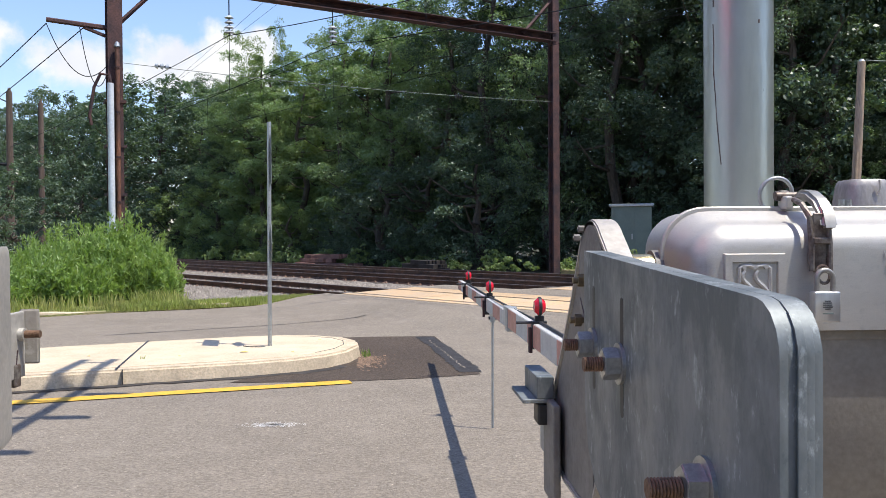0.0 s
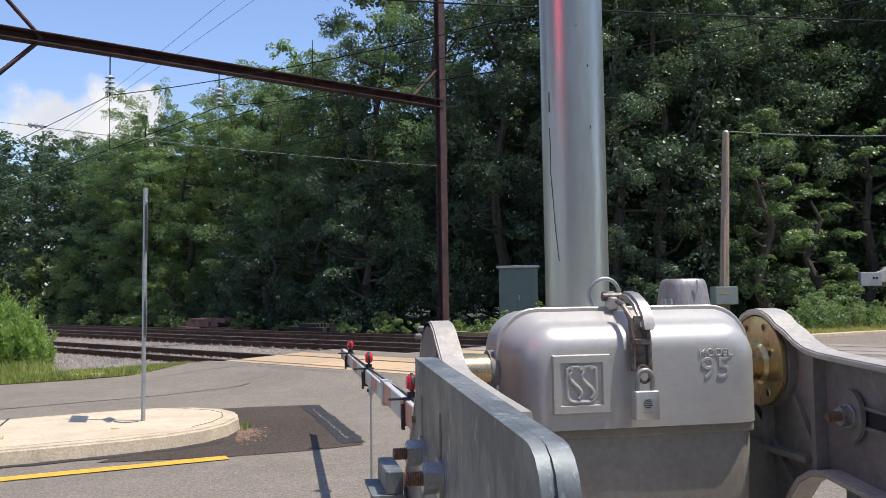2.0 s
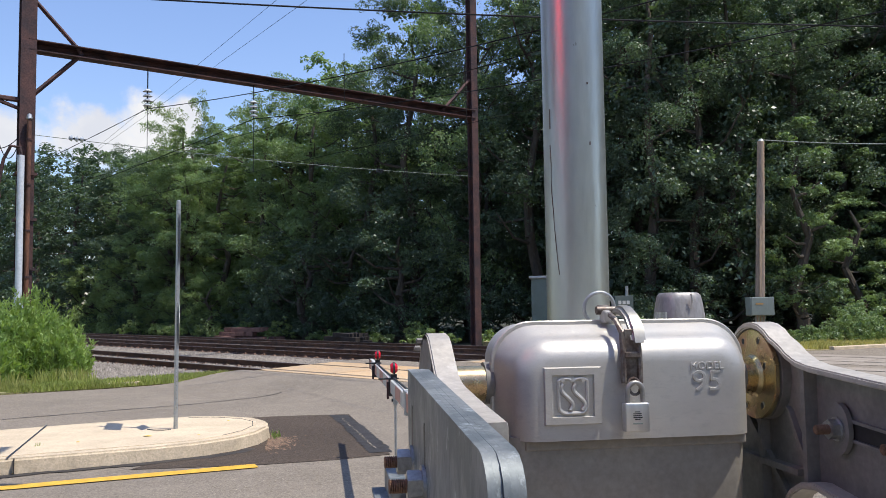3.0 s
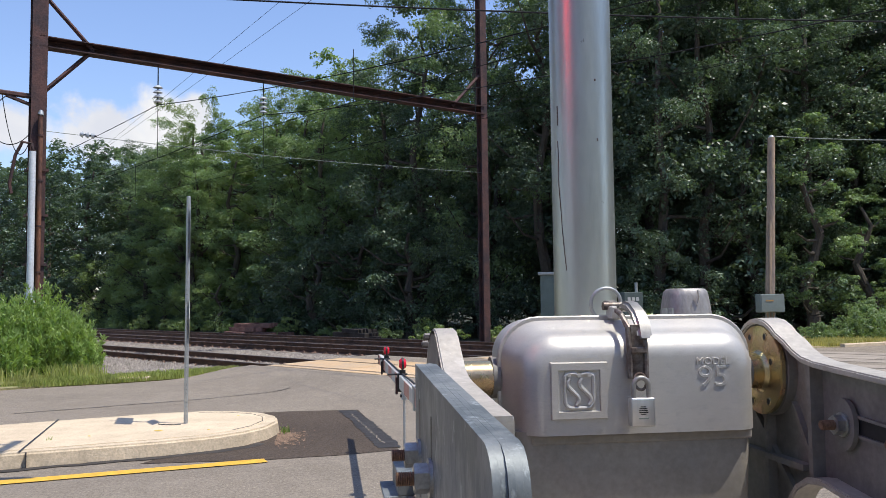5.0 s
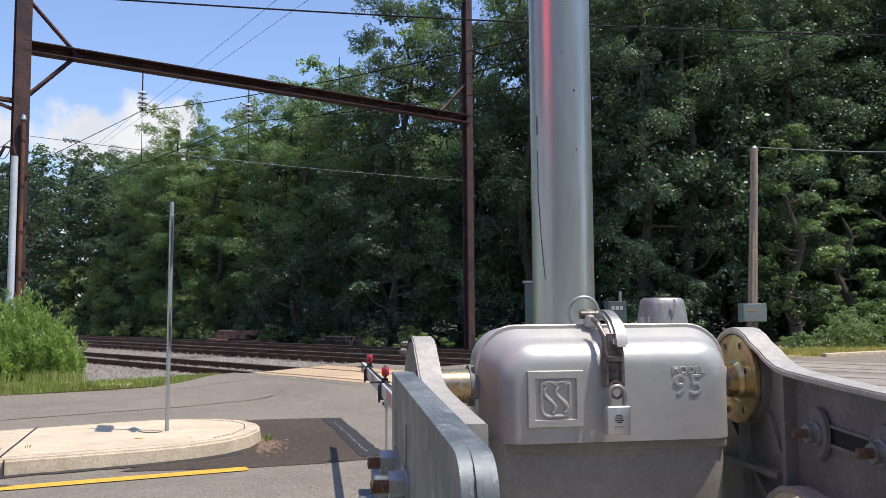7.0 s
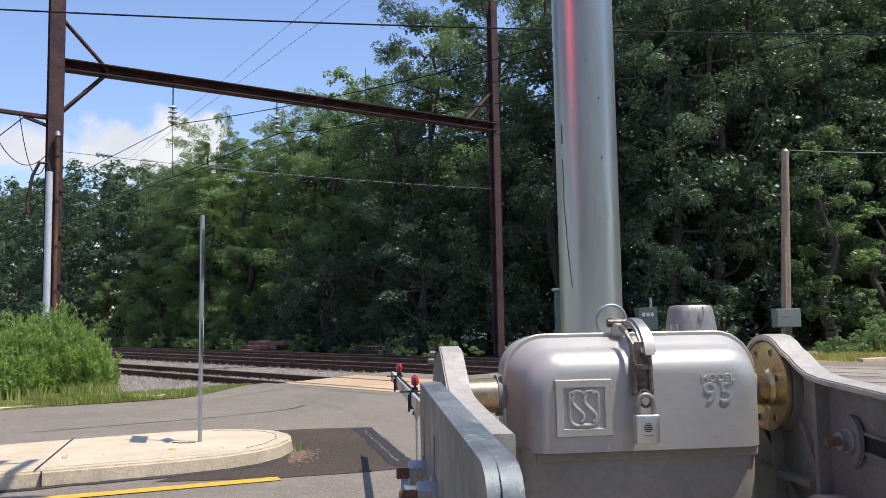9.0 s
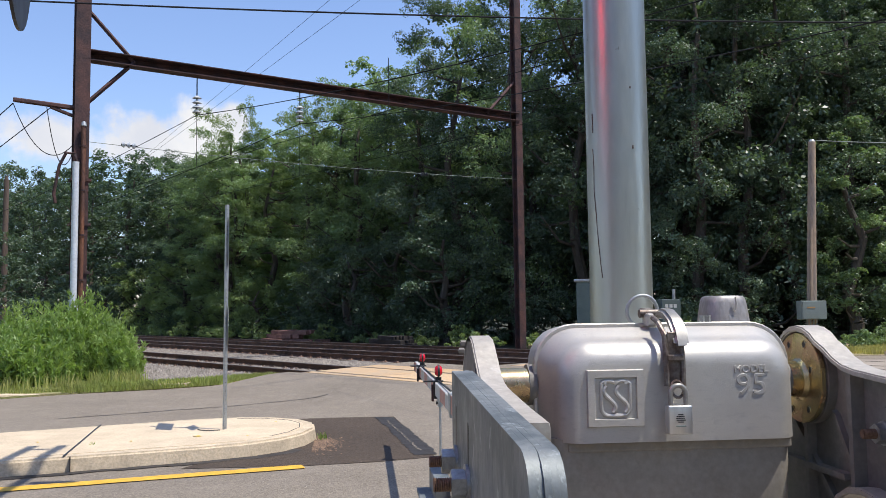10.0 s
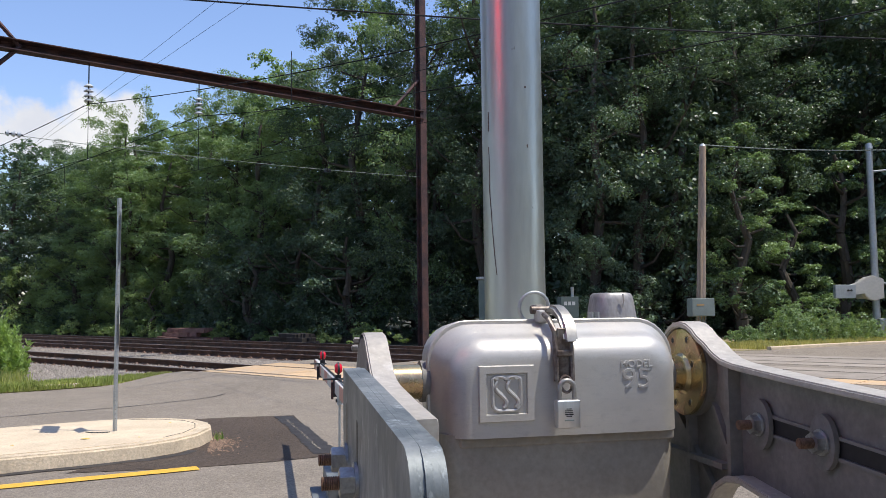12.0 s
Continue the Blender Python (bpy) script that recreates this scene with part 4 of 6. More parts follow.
# junk by the far track
def junk(x, y, w, h, label, mat):
    th = thing("scrap_pile", label, "scrap pile")
    rg = random.Random(int(x * 10))
    for i in range(18):
        L = rg.uniform(.45, 1.1) * w * .5
        layer = i % 3
        b = box(-L, L, -.13, .13, -.1, .1, .012, 1)
        along, across = rg.uniform(-w, w) * (.62 - .16 * layer), rg.uniform(-.45, .45)
        b.transform(Matrix.Translation((x + U.x * along + N.x * across, y + U.y * along + N.y * across, .06 + layer * h * .5)) @ Matrix.Rotation(math.atan2(U.y, U.x) + rg.gauss(0, .06), 4, "Z") @ Matrix.Rotation(rg.gauss(0, .025), 4, "Y"))
        part("timber" if i % 3 else "rail_piece", b, mat, th)
    return th


jx, jy = un(36.6, 22.6)
junk(jx, jy, 3.0, .42, "low pile of rusty scrap and old ties beside the tracks", material("brown_scrap", (0.2, 0.1, 0.075), 0.85, vary=0.35, scale=3, fine=25, by_object=0.35))
jx, jy = un(27.6, 20.9 + 1.2)
junk(jx, jy, 1.6, .3, "stack of old black ties beside the tracks", material("black_tie", (0.035, 0.028, 0.024), 0.9, vary=0.3, scale=3, fine=30, by_object=0.3))
blk = thing("concrete_block", "pale concrete slab lying in the grass", "concrete block")
part("slab", box(-.32, .32, -.1, .1, -.02, .06, .015), M_CONCRETE, blk, m=Matrix.Translation((-3.98, 17.55, .04)) @ Matrix.Rotation(radians(25), 4, "Z"))


# ---- vegetation ----
def leaf_cloud(centres, radii, per, size, seed, upward=0.5, squash=0.95):
    """Diamond leaves spread through clumps: centres (k, 3), radii (k)."""
    rng = np.random.default_rng(seed)
    k = len(centres)
    c = np.repeat(centres, per, 0)
    r = np.repeat(radii, per)
    d = rng.normal(size=(k * per, 3))
    d[:, 2] = np.where(rng.uniform(size=k * per) < .6, np.abs(d[:, 2]), d[:, 2])
    d /= np.linalg.norm(d, axis=1, keepdims=True)
    rad = r * rng.uniform(0.3, 1.0, k * per) ** 0.4
    p = c + d * rad[:, None] * np.array([1, 1, squash])
    nrm = d * 0.6 + rng.normal(size=d.shape) * 0.55 + np.array([0, 0, upward])
    nrm /= np.linalg.norm(nrm, axis=1, keepdims=True)
    t = np.cross(nrm, rng.normal(size=d.shape))
    t /= np.linalg.norm(t, axis=1, keepdims=True) + 1e-9
    b = np.cross(nrm, t)
    s = size * rng.uniform(0.55, 1.25, k * per)[:, None]
    v = np.stack((p + t * s, p + b * s * 0.55 + nrm * s * .12, p - t * s, p - b * s * 0.55 + nrm * s * .12), 1).reshape(-1, 3)
    f = np.arange(4)[None] + 4 * np.arange(k * per)[:, None]
    return v, f


def crown_clumps(h, z0, rx, boughs, seed, twigs=12):
    """Twig clumps (centres, radii) gathered on flattened boughs that stand apart from one another."""
    rng = np.random.default_rng(seed)
    f = (np.arange(boughs) + rng.uniform(0, 1, boughs)) / boughs
    f = f ** 0.9
    prof = np.sqrt(np.clip(1 - np.abs(f * 1.3 - 0.6) ** 2.2, 0.06, 1))
    a = np.arange(boughs) * 2.4 + rng.normal(size=boughs) * .5
    r = rx * prof * (1 + .22 * np.sin(a * 3 + seed)) * rng.uniform(.45, .95, boughs)
    c = np.stack((np.cos(a) * r, np.sin(a) * r, z0 + (h - z0) * f), -1)
    size = rng.uniform(.7, 1.3, boughs) * rx / 3.0 * (1.12 - .28 * f)
    d = rng.normal(size=(boughs, twigs, 3))
    d[..., 2] = np.abs(d[..., 2]) - .25
    d /= np.linalg.norm(d, axis=-1, keepdims=True)
    d *= rng.uniform(.35, 1.0, (boughs, twigs, 1)) * size[:, None, None]
    d[..., 2] *= .8
    d[..., :2] += (c[:, None, :2] / (np.linalg.norm(c[:, None, :2], axis=-1, keepdims=True) + .3)) * np.abs(d[..., :1]) * .4
    tw = (c[:, None] + d).reshape(-1, 3)
    return tw, np.repeat(size, twigs) * rng.uniform(.24, .42, boughs * twigs)


def make_tree(h, z0, rx, clumps, per, leaf, seed, mat, label="tall leafy woodland tree"):
    th = thing("tree", label, "tree", group="trees of the wood")
    rg = random.Random(seed)
    bm = bmesh.new()
    pts = [Vector((0.25 * math.sin(i * 1.3 + seed), 0.25 * math.cos(i * 1.7 + seed), h * 0.88 * i / 7)) for i in range(8)]
    pts[0] = Vector((0, 0, -0.3))
    for i in range(7):
        tube(pts[i], pts[i + 1], 0.24 * (1 - i / 8) + .03, 0.24 * (1 - (i + 1) / 8) + .03, n=8, bm=bm)
    for i in range(12):
        z = z0 + (h * .8 - z0) * i / 12
        k = min(6, int(z / (h * .88) * 7))
        s = pts[k].lerp(pts[k + 1], z / (h * .88) * 7 - k)
        a = rg.uniform(0, 6.28)
        L = rx * rg.uniform(.5, .9)
        e = s + Vector((math.cos(a) * L, math.sin(a) * L, L * rg.uniform(.2, .7)))
        mid = s.lerp(e, .5) + Vector((0, 0, -.15 * L))
        tube(s, mid, .075, .05, n=6, bm=bm)
        tube(mid, e, .05, .015, n=6, bm=bm)
    part("trunk", bm, M_BARK, th, smooth=True)
    c, r = crown_clumps(h, z0, rx, clumps, seed)
    v, f = leaf_cloud(c, r, per, leaf, seed + 100, .6, .8)
    cr = new("crown", raw_mesh("crown", v, f, mat))
    cr.parent = th
    return th


def plant_trees():
    kinds = [make_tree(16.5, 0.8, 3.6, 44, 84, .062, 1, M_LEAF), make_tree(15.2, 0.5, 3.3, 42, 84, .062, 2, M_LEAF_LIGHT),
             make_tree(17.5, 1.2, 3.9, 46, 84, .062, 3, M_LEAF), make_tree(14.5, 0.6, 3.4, 42, 84, .062, 4, M_LEAF)]
    shady = [make_tree(16.8, 0.8, 3.7, 50, 100, .053, 8, M_LEAF_SHADED, "woodland tree with shade put into its leaf colour"), make_tree(15.6, 0.5, 3.5, 48, 100, .053, 9, M_LEAF_SHADED, "woodland tree with shade put into its leaf colour")]
    second = [make_tree(16.5, 0.8, 3.8, 44, 30, .115, 12, M_LEAF, "leafy tree deeper in the wood"), make_tree(17, 0.8, 3.8, 44, 30, .115, 13, M_LEAF_SHADED, "dark tree deeper in the wood")]
    far = [make_tree(16.5, 0.8, 4.2, 44, 26, .15, 5, M_LEAF_SHADED, "leafy tree far along the line"), make_tree(15.0, 0.6, 4.0, 44, 30, .14, 6, M_LEAF_SHADED, "leafy tree far along the line")]
    tall_crown = make_tree(17, 5.2, 4.3, 60, 150, .075, 21, M_LEAF_SHADED, "tall roadside tree with a high crown")
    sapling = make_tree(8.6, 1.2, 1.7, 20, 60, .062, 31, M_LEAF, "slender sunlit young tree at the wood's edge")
    # two alike small trees: sunlight or shade is put into the leaf colour
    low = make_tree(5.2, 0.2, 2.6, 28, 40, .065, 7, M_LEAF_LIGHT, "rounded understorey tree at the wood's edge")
    low_shady = make_tree(5.2, 0.2, 2.6, 28, 40, .065, 14, M_LEAF_SHADED, "rounded shrub at the wood's edge, shade in its leaf colour")
    rg = random.Random(11)
    used = set()

    tops = {sapling: 1.0}
    tops |= {k: h for k, h in zip(kinds + far + shady + second, (16.9, 15.6, 17.9, 14.9, 17.0, 15.4, 17.2, 16.0, 16.9, 17.4))}
    line = ((-40, 18.6), (29, 18.6), (31, 14.8), (33.5, 15.8), (36, 14.6), (38.5, 15.4), (42, 14.4), (45, 13.6), (50, 14.0), (54, 13.0), (58, 13.9), (62, 13.2), (66, 13.9), (72, 15.2), (82, 15.9), (92, 16.8), (130, 20), (240, 24))

    def wood_height(u):
        for (a, p), (b, q) in zip(line, line[1:]):
            if a <= u <= b:
                return p + (q - p) * (u - a) / (b - a)
        return 16

    def put(kind, u, n, s, z=-0.1, tall=0):
        x, y = un(u, n)
        m = Matrix.Translation((x, y, z)) @ Matrix.Rotation(rg.uniform(0, 6.28), 4, "Z")
        if kind not in used:
            used.add(kind)
            kind.matrix_basis = m @ Matrix.Diagonal((s, s, tall / tops[kind] if tall else s, 1))
        else:
            o = copy_thing(kind, m)
            o.scale = (s, s, tall / tops[kind] if tall else s)

    # rows of the wood along the far side
    for row, (n0, step) in enumerate(((27.6, 3.5), (30.8, 4.0), (34.4, 4.4))):
        u = -30.0 + row * 2.0
        while u < 62 + row * 5:
            n = n0 + rg.uniform(-.7, .7)
            x, y = un(u, n)
            if x > 8 and y < 30.0 + .28 * (x - 12):
                u += step
                continue
            if (x - 8.6) ** 2 + (y - 30.6) ** 2 < 16:
                u += step * .5
                continue
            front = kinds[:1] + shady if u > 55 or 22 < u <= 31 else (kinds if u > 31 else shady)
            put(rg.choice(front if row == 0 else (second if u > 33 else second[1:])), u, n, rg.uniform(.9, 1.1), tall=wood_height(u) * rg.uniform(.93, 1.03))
            u += step * rg.uniform(.85, 1.15)
    for row, n0 in enumerate((27.5, 32.5)):
        u = 62.0
        while u < 230:
            put(rg.choice(far), u, n0 + rg.uniform(-1, 1), rg.uniform(.9, 1.15), tall=wood_height(u) * rg.uniform(.85, 1.05))
            u += 6.5 + u * .012
    for n0 in (39.5, 44.0):
        u = -34.0
        while u < 75:
            put(rg.choice(far), u, n0 + rg.uniform(-1, 1), 1.0, tall=wood_height(u) * .9)
            u += 4.4
    u = 2.0
    while u < 70:
        n = 25.2 + rg.uniform(-.3, .5) + (0 if u > 12 else (12 - u) * .36)
        x, y = un(u, n)
        if not (5.0 < x and y < 36):
            put(low if 44 < u < 62 else low_shady, u, n, rg.uniform(.45, 1.05))
        u += rg.uniform(2.6, 4.2)
    # the wood's edge along the side road
    for row, y0 in enumerate((30.6, 34.0, 37.5)):
        x = 13.0 + row
        while x < 48:
            p = Vector((x, y0 + .28 * (x - 12) + rg.uniform(-.6, .6)))
            # the darker leaf colour stands in for shade on this row
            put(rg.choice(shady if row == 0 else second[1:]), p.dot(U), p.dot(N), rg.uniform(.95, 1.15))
            x += 3.5 * rg.uniform(.85, 1.15)
    x = 13.5
    while x < 40:
        p = Vector((x, 28.6 + .28 * (x - 12) + rg.uniform(-.4, .4)))
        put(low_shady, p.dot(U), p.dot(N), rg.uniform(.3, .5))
        x += rg.uniform(2.0, 3.4)
    # sunlit young trees standing out of the wood's edge
    for x, y, s, top in ((17.4, 28.2, .95, .92), (19.6, 28.4, .9, .66), (22.6, 29.2, 1.1, 1.0)):
        p = Vector((x, y))
        put(sapling, p.dot(U), p.dot(N), s, tall=top)
    for x, y, s in ((25.5, 31.0, .8),):
        p = Vector((x, y))
        put(low, p.dot(U), p.dot(N), s)
    # unseen trees added behind the camera to darken what the metal reflects
    for k in range(16):
        p = Vector((-38 + 5.2 * k, -26 + rg.uniform(-3, 3)))
        put(rg.choice(far), p.dot(U), p.dot(N), rg.uniform(.9, 1.1))
    # trees on the near side, far down the line and by the road
    for u, n, s in ((66, 2.5, .9), (74, 4.5, 1.0), (60, -3, .9), (82, 5.0, 1.0), (70, -6, .95)):
        put(kinds[rg.randrange(4)], u, n, s)
    put(kinds[1], 49.0, 26.0, .72, tall=14.9)
    for x, y, s in ((-17.9, 21.0, 1.0), (-20.6, 24.0, 1.05), (-22.5, 21.5, 1.0)):
        p = Vector((x, y))
        put(tall_crown, p.dot(U), p.dot(N), s)
    for x, y, s in ((-15.5, 27, .8), (-13.2, 26.5, .62), (-17.5, 29, .9), (-14.2, 31, .8), (-18.5, 25, .8)):
        p = Vector((x, y))
        put(low_shady, p.dot(U), p.dot(N), s)


plant_trees()


def shrub(name, label, boxes, mat, seed, leaf=.05, per=40):
    """A thicket: upright stems with narrow leaves inside rough mounds (cx, cy, rx, ry, height)."""
    rng = np.random.default_rng(seed)
    vs, fs, base = [], [], 0
    for cx, cy, rx, ry, h, count in boxes:
        a = rng.uniform(0, 6.28, count)
        q = rng.uniform(0, 1, count) ** .5
        x, y = cx + np.cos(a) * q * rx, cy + np.sin(a) * q * ry
        hh = h * (1 - .45 * q ** 2) * rng.uniform(.5, 1.2, count)
        t = rng.uniform(0.05, 1, (count, per)) ** .8
        bend = rng.normal(size=(count, 1, 2)) * .12 * hh[:, None, None]
        px = x[:, None] + bend[..., 0] * t ** 2
        py = y[:, None] + bend[..., 1] * t ** 2
        pz = t * hh[:, None]
        p = np.stack((px, py, pz), -1).reshape(-1, 3)
        k = len(p)
        d = rng.normal(size=(k, 3)) + np.array([0, 0, 1.5])
        d /= np.linalg.norm(d, axis=1, keepdims=True)
        w = np.cross(d, rng.normal(size=(k, 3)))
        w /= np.linalg.norm(w, axis=1, keepdims=True)
        L = leaf * rng.uniform(.8, 2.0, k)[:, None]
        v = np.stack((p, p + d * L * .5 + w * L * .11, p + d * L, p + d * L * .5 - w * L * .11), 1).reshape(-1, 3)
        vs.append(v)
        fs.append(np.arange(4)[None] + 4 * np.arange(k)[:, None] + base)
        base += 4 * k
    return tagged(new(name, raw_mesh(name, np.concatenate(vs), np.concatenate(fs), mat)), label, "bush", kind="stuff")


shrub("weed_thicket", "dense bright green thicket of tall weeds on the verge",
      [(-7.3, 18.5, .8, .6, .95, 200), (-8.8, 17.8, 1.0, .6, .85, 220), (-10.6, 17.0, 1.2, .7, .8, 220), (-6.8, 19.3, .45, .5, .9, 110), (-9.4, 20.0, 1.4, 1.0, 1.05, 330), (-8.0, 19.9, 1.2, 1.0, 1.25, 340), (-6.75, 20.2, 1.0, 1.0, 1.8, 420), (-6.0, 20.3, .65, .8, 1.15, 220), (-8.2, 21.6, 1.6, 1.0, 1.7, 300), (-11.5, 19.6, 1.5, 1.2, 1.0, 260), (-13.6, 19.0, 1.5, 1.2, .9, 200)],
      M_WEED, 21, .085, 75)
def bush_mass(name, label, mounds, mat, seed, leaf, per):
    """Rounded leafy mounds (x, y, half width, half depth, height, clumps), leaves on many small clumps."""
    rng = np.random.default_rng(seed)
    cs, rs = [], []
    for x, y, rx, ry, h, k in mounds:
        d = rng.normal(size=(k, 3))
        d[:, 2] = np.abs(d[:, 2])
        d /= np.linalg.norm(d, axis=1, keepdims=True)
        d *= rng.uniform(.3, 1.0, (k, 1)) ** .5 * rng.uniform(.8, 1.2, (k, 1))
        cs.append(np.array((x, y, .1)) + d * np.array((rx, ry, h)))
        rs.append(rng.uniform(.07, .22, k) * (.6 + .3 * h))
    v, f = leaf_cloud(np.concatenate(cs), np.concatenate(rs), per, leaf, seed + 50, .5, .9)
    return tagged(new(name, raw_mesh(name, v, f, mat)), label, "bush", kind="stuff")


bush_mass("roadside_bush", "overgrown green bushes beyond the far kerb",
          [(15.5, 24.8, .9, .7, .7, 50), (16.9, 24.7, 1.1, .9, 1.25, 90), (18.2, 24.9, 1.3, 1.0, 1.2, 90), (19.9, 25.3, 1.1, 1.0, 1.0, 70), (22.8, 26.4, 1.5, 1.0, 1.2, 90), (18.8, 26.4, 1.7, 1.0, 1.8, 110), (25.6, 27.0, 1.6, 1.0, 1.3, 80)],
          M_LEAF, 22, .042, 60)
shrub("roadside_weeds", "thin weeds growing through the roadside bushes",
      [(16.5, 24.3, 1.2, .6, .9, 60), (18.6, 24.5, 1.3, .6, 1.2, 70), (21.5, 25.6, 1.5, .8, 1.0, 60)], M_LEAF_LIGHT, 24, .07, 30)
und = []
rgu = random.Random(5)
u = 14.0
while u < 75:
    x, y = un(u, 22.9 + rgu.uniform(-.3, .6))
    und.append((x, y, rgu.uniform(.5, 1.2), rgu.uniform(.35, .6), rgu.choice((.3, .5, .6, .9, 1.1)), 34))
    u += rgu.uniform(1.2, 2.6)
bush_mass("undergrowth", "low undergrowth and weeds at the edge of the wood", und, M_LEAF_LIGHT, 23, .05, 36)

shade = []
u = 4.0
while u < 78:
    x, y = un(u, 25.9 + rgu.uniform(-.5, .6) + (0 if u > 12 else (12 - u) * .36))
    if (x - 8.6) ** 2 + (y - 30.6) ** 2 > 7.5 and not (x > 5 and y < 27):
        shade.append((x, y, 1.3, .8, rgu.uniform(1.3, 2.4), 44))
    u += rgu.uniform(1.3, 1.9)
bush_mass("understorey", "leafy understorey filling the wood's edge, shade in its leaf colour", shade, M_LEAF_SHADED, 27, .06, 40)

# grass along the verge
def grass_strip(points, depth, count, h, seed):
    rg = np.random.default_rng(seed)
    pts = np.array(points)
    i = rg.integers(0, len(pts) - 1, count)
    t = rg.uniform(0, 1, count)[:, None]
    p = pts[i] * (1 - t) + pts[i + 1] * t
    d = pts[i + 1] - pts[i]
    d /= np.linalg.norm(d, axis=1, keepdims=True)
    nrm = np.stack((-d[:, 1], d[:, 0]), -1)
    p = p + nrm * (rg.uniform(0, 1, count) ** 1.3 * depth)[:, None]
    v, f = blades(count, 0, 0, 0, 0, 0.02, h * .4, h, .012, seed)
    v = v.reshape(-1, 5, 3)
    v[..., 0] += p[:, None, 0]
    v[..., 1] += p[:, None, 1]
    return v.reshape(-1, 3), f


va, fa = grass_strip([(-12.5, 12.85), (-8.13, 15.35), (-6.2, 16.75), (-5.0, 17.1)], 2.0, 17000, .1, 41)
vb, fb = grass_strip([(-5.83, 16.6), (-4.25, 17.25), (-2.6, 18.23), (-1.75, 18.73)], 1.0, 12000, .16, 43)
vc, fc = grass_strip([(-7.5, 16.2), (-5.6, 17.6), (-4.6, 18.0)], 1.6, 700, .36, 44)
vd, fd = grass_strip([(-5.83, 16.55), (-4.25, 17.2), (-2.6, 18.2), (-1.7, 18.7)], .12, 2500, .1, 45)
v = np.concatenate((va, vb, vc, vd))
off = np.cumsum([0, len(va), len(vb), len(vc)])
f = np.concatenate([g + o for g, o in zip((fa, fb, fc, fd), off)])
tagged(new("verge_grass", raw_mesh("verge_grass", v, f, M_GRASS)), "rough sunlit grass along the road edge", "grass", kind="stuff")
v, f = grass_strip([(13.4, 21.0), (15, 21.7), (18.5, 22.6), (26, 24.4)], 2.4, 7000, .17, 42)
v[:, 2] += .18
tagged(new("verge_grass", raw_mesh("verge_grass", v, f, M_DRY_GRASS)), "dry yellowing grass behind the far kerb", "grass", kind="stuff")


# ---- gate mechanism ----
MX, MY, MR = 0.565, 2.05, 0.079

mast = thing("signal_mast", "tall galvanised steel signal mast with dried drips", "signal mast")
part("tube", tube((MX, MY, 0.1), (MX, MY, 5.4), MR, n=48), M_MAST, mast, smooth=True)
part("base_casting", tube((MX, MY, -0.05), (MX, MY, 0.28), .17, .1, n=24, bevel=.02), M_CAST, mast, smooth=True)


def on_mast(f, z, lift=0.0004):
    c, p = Vector((-.309, -.951, 0)), Vector((.951, -.309, 0))
    return Vector((MX, MY, z)) + (c * math.sqrt(1 - f * f) + p * f) * (MR + lift)


for run, r in (([(-.76, 1.93), (-.74, 1.88), (-.75, 1.82), (-.7, 1.76), (-.66, 1.70), (-.6, 1.64), (-.55, 1.60)], .0011), ([(-.75, 2.02), (-.75, 1.97)], .0016),
               ([(.46, 2.08), (.46, 2.075)], .0022), ([(.5, 1.93), (.5, 1.922)], .002)):
    part("drip", sweep([on_mast(f, z) for f, z in run], r, 6), M_HASP, mast, "dark dried drip on the zinc")


def loft(rings, cap_first=True, cap_last=True):
    bm = bmesh.new()
    rows = [[bm.verts.new(p) for p in ring] for ring in rings]
    n = len(rows[0])
    for a, b in zip(rows, rows[1:]):
        for i in range(n):
            bm.faces.new((a[i], a[(i + 1) % n], b[(i + 1) % n], b[i]))
    if cap_first:
        bm.faces.new(rows[0][::-1])
    if cap_last:
        bm.faces.new(rows[-1])
    return bm


def lid_ring(y, inset, x0=.272, x1=.822, z0=1.256, z1=1.483, r=.085):
    return [(x, y, z) for x, z in rounded(x0 + inset, x1 - inset, z0, z1 - inset, max(r - inset * .6, .03), 8, (0, 0, 1, 1))]


case = thing("gate_mechanism", "grey cast aluminium crossing gate mechanism case with a padlocked lid", "gate mechanism")
R = .052
rings = [lid_ring(1.713, 0), lid_ring(1.70, .005), lid_ring(1.68, .016)] + [lid_ring(1.664 - R * math.sin(radians(a)), .024 + R * (1 - math.cos(radians(a)))) for a in (0, 10, 20, 30, 40, 50, 60, 70, 80, 90)]
lid = part("lid", loft(rings), M_CAST, case, "rounded sand-cast aluminium lid", smooth=True)
part("flange", loft([lid_ring(y, i, .265, .829, 1.25, 1.492, .09) for y, i in ((1.714, .002), (1.716, 0), (1.726, 0), (1.728, .002))]), M_CAST, lid, smooth=True)
rings = [lid_ring(y, i, .282, .812, 1.2, 1.487) for y, i in ((1.729, 0), (1.88, .004), (1.92, .02), (1.94, .06))]
part("rear_case", loft(rings), M_CAST, case, smooth=True)
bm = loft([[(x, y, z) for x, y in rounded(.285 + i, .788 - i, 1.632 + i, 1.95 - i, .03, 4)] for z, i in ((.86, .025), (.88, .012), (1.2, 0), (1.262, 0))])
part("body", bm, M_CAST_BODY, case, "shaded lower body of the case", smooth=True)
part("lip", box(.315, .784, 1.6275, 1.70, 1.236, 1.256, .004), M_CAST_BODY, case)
for x in (.264, .826):
    part("shaft_boss", tube((x - .008, 1.75, 1.362), (x + .008, 1.75, 1.362), .044, n=28), M_ARM, case, smooth=True)
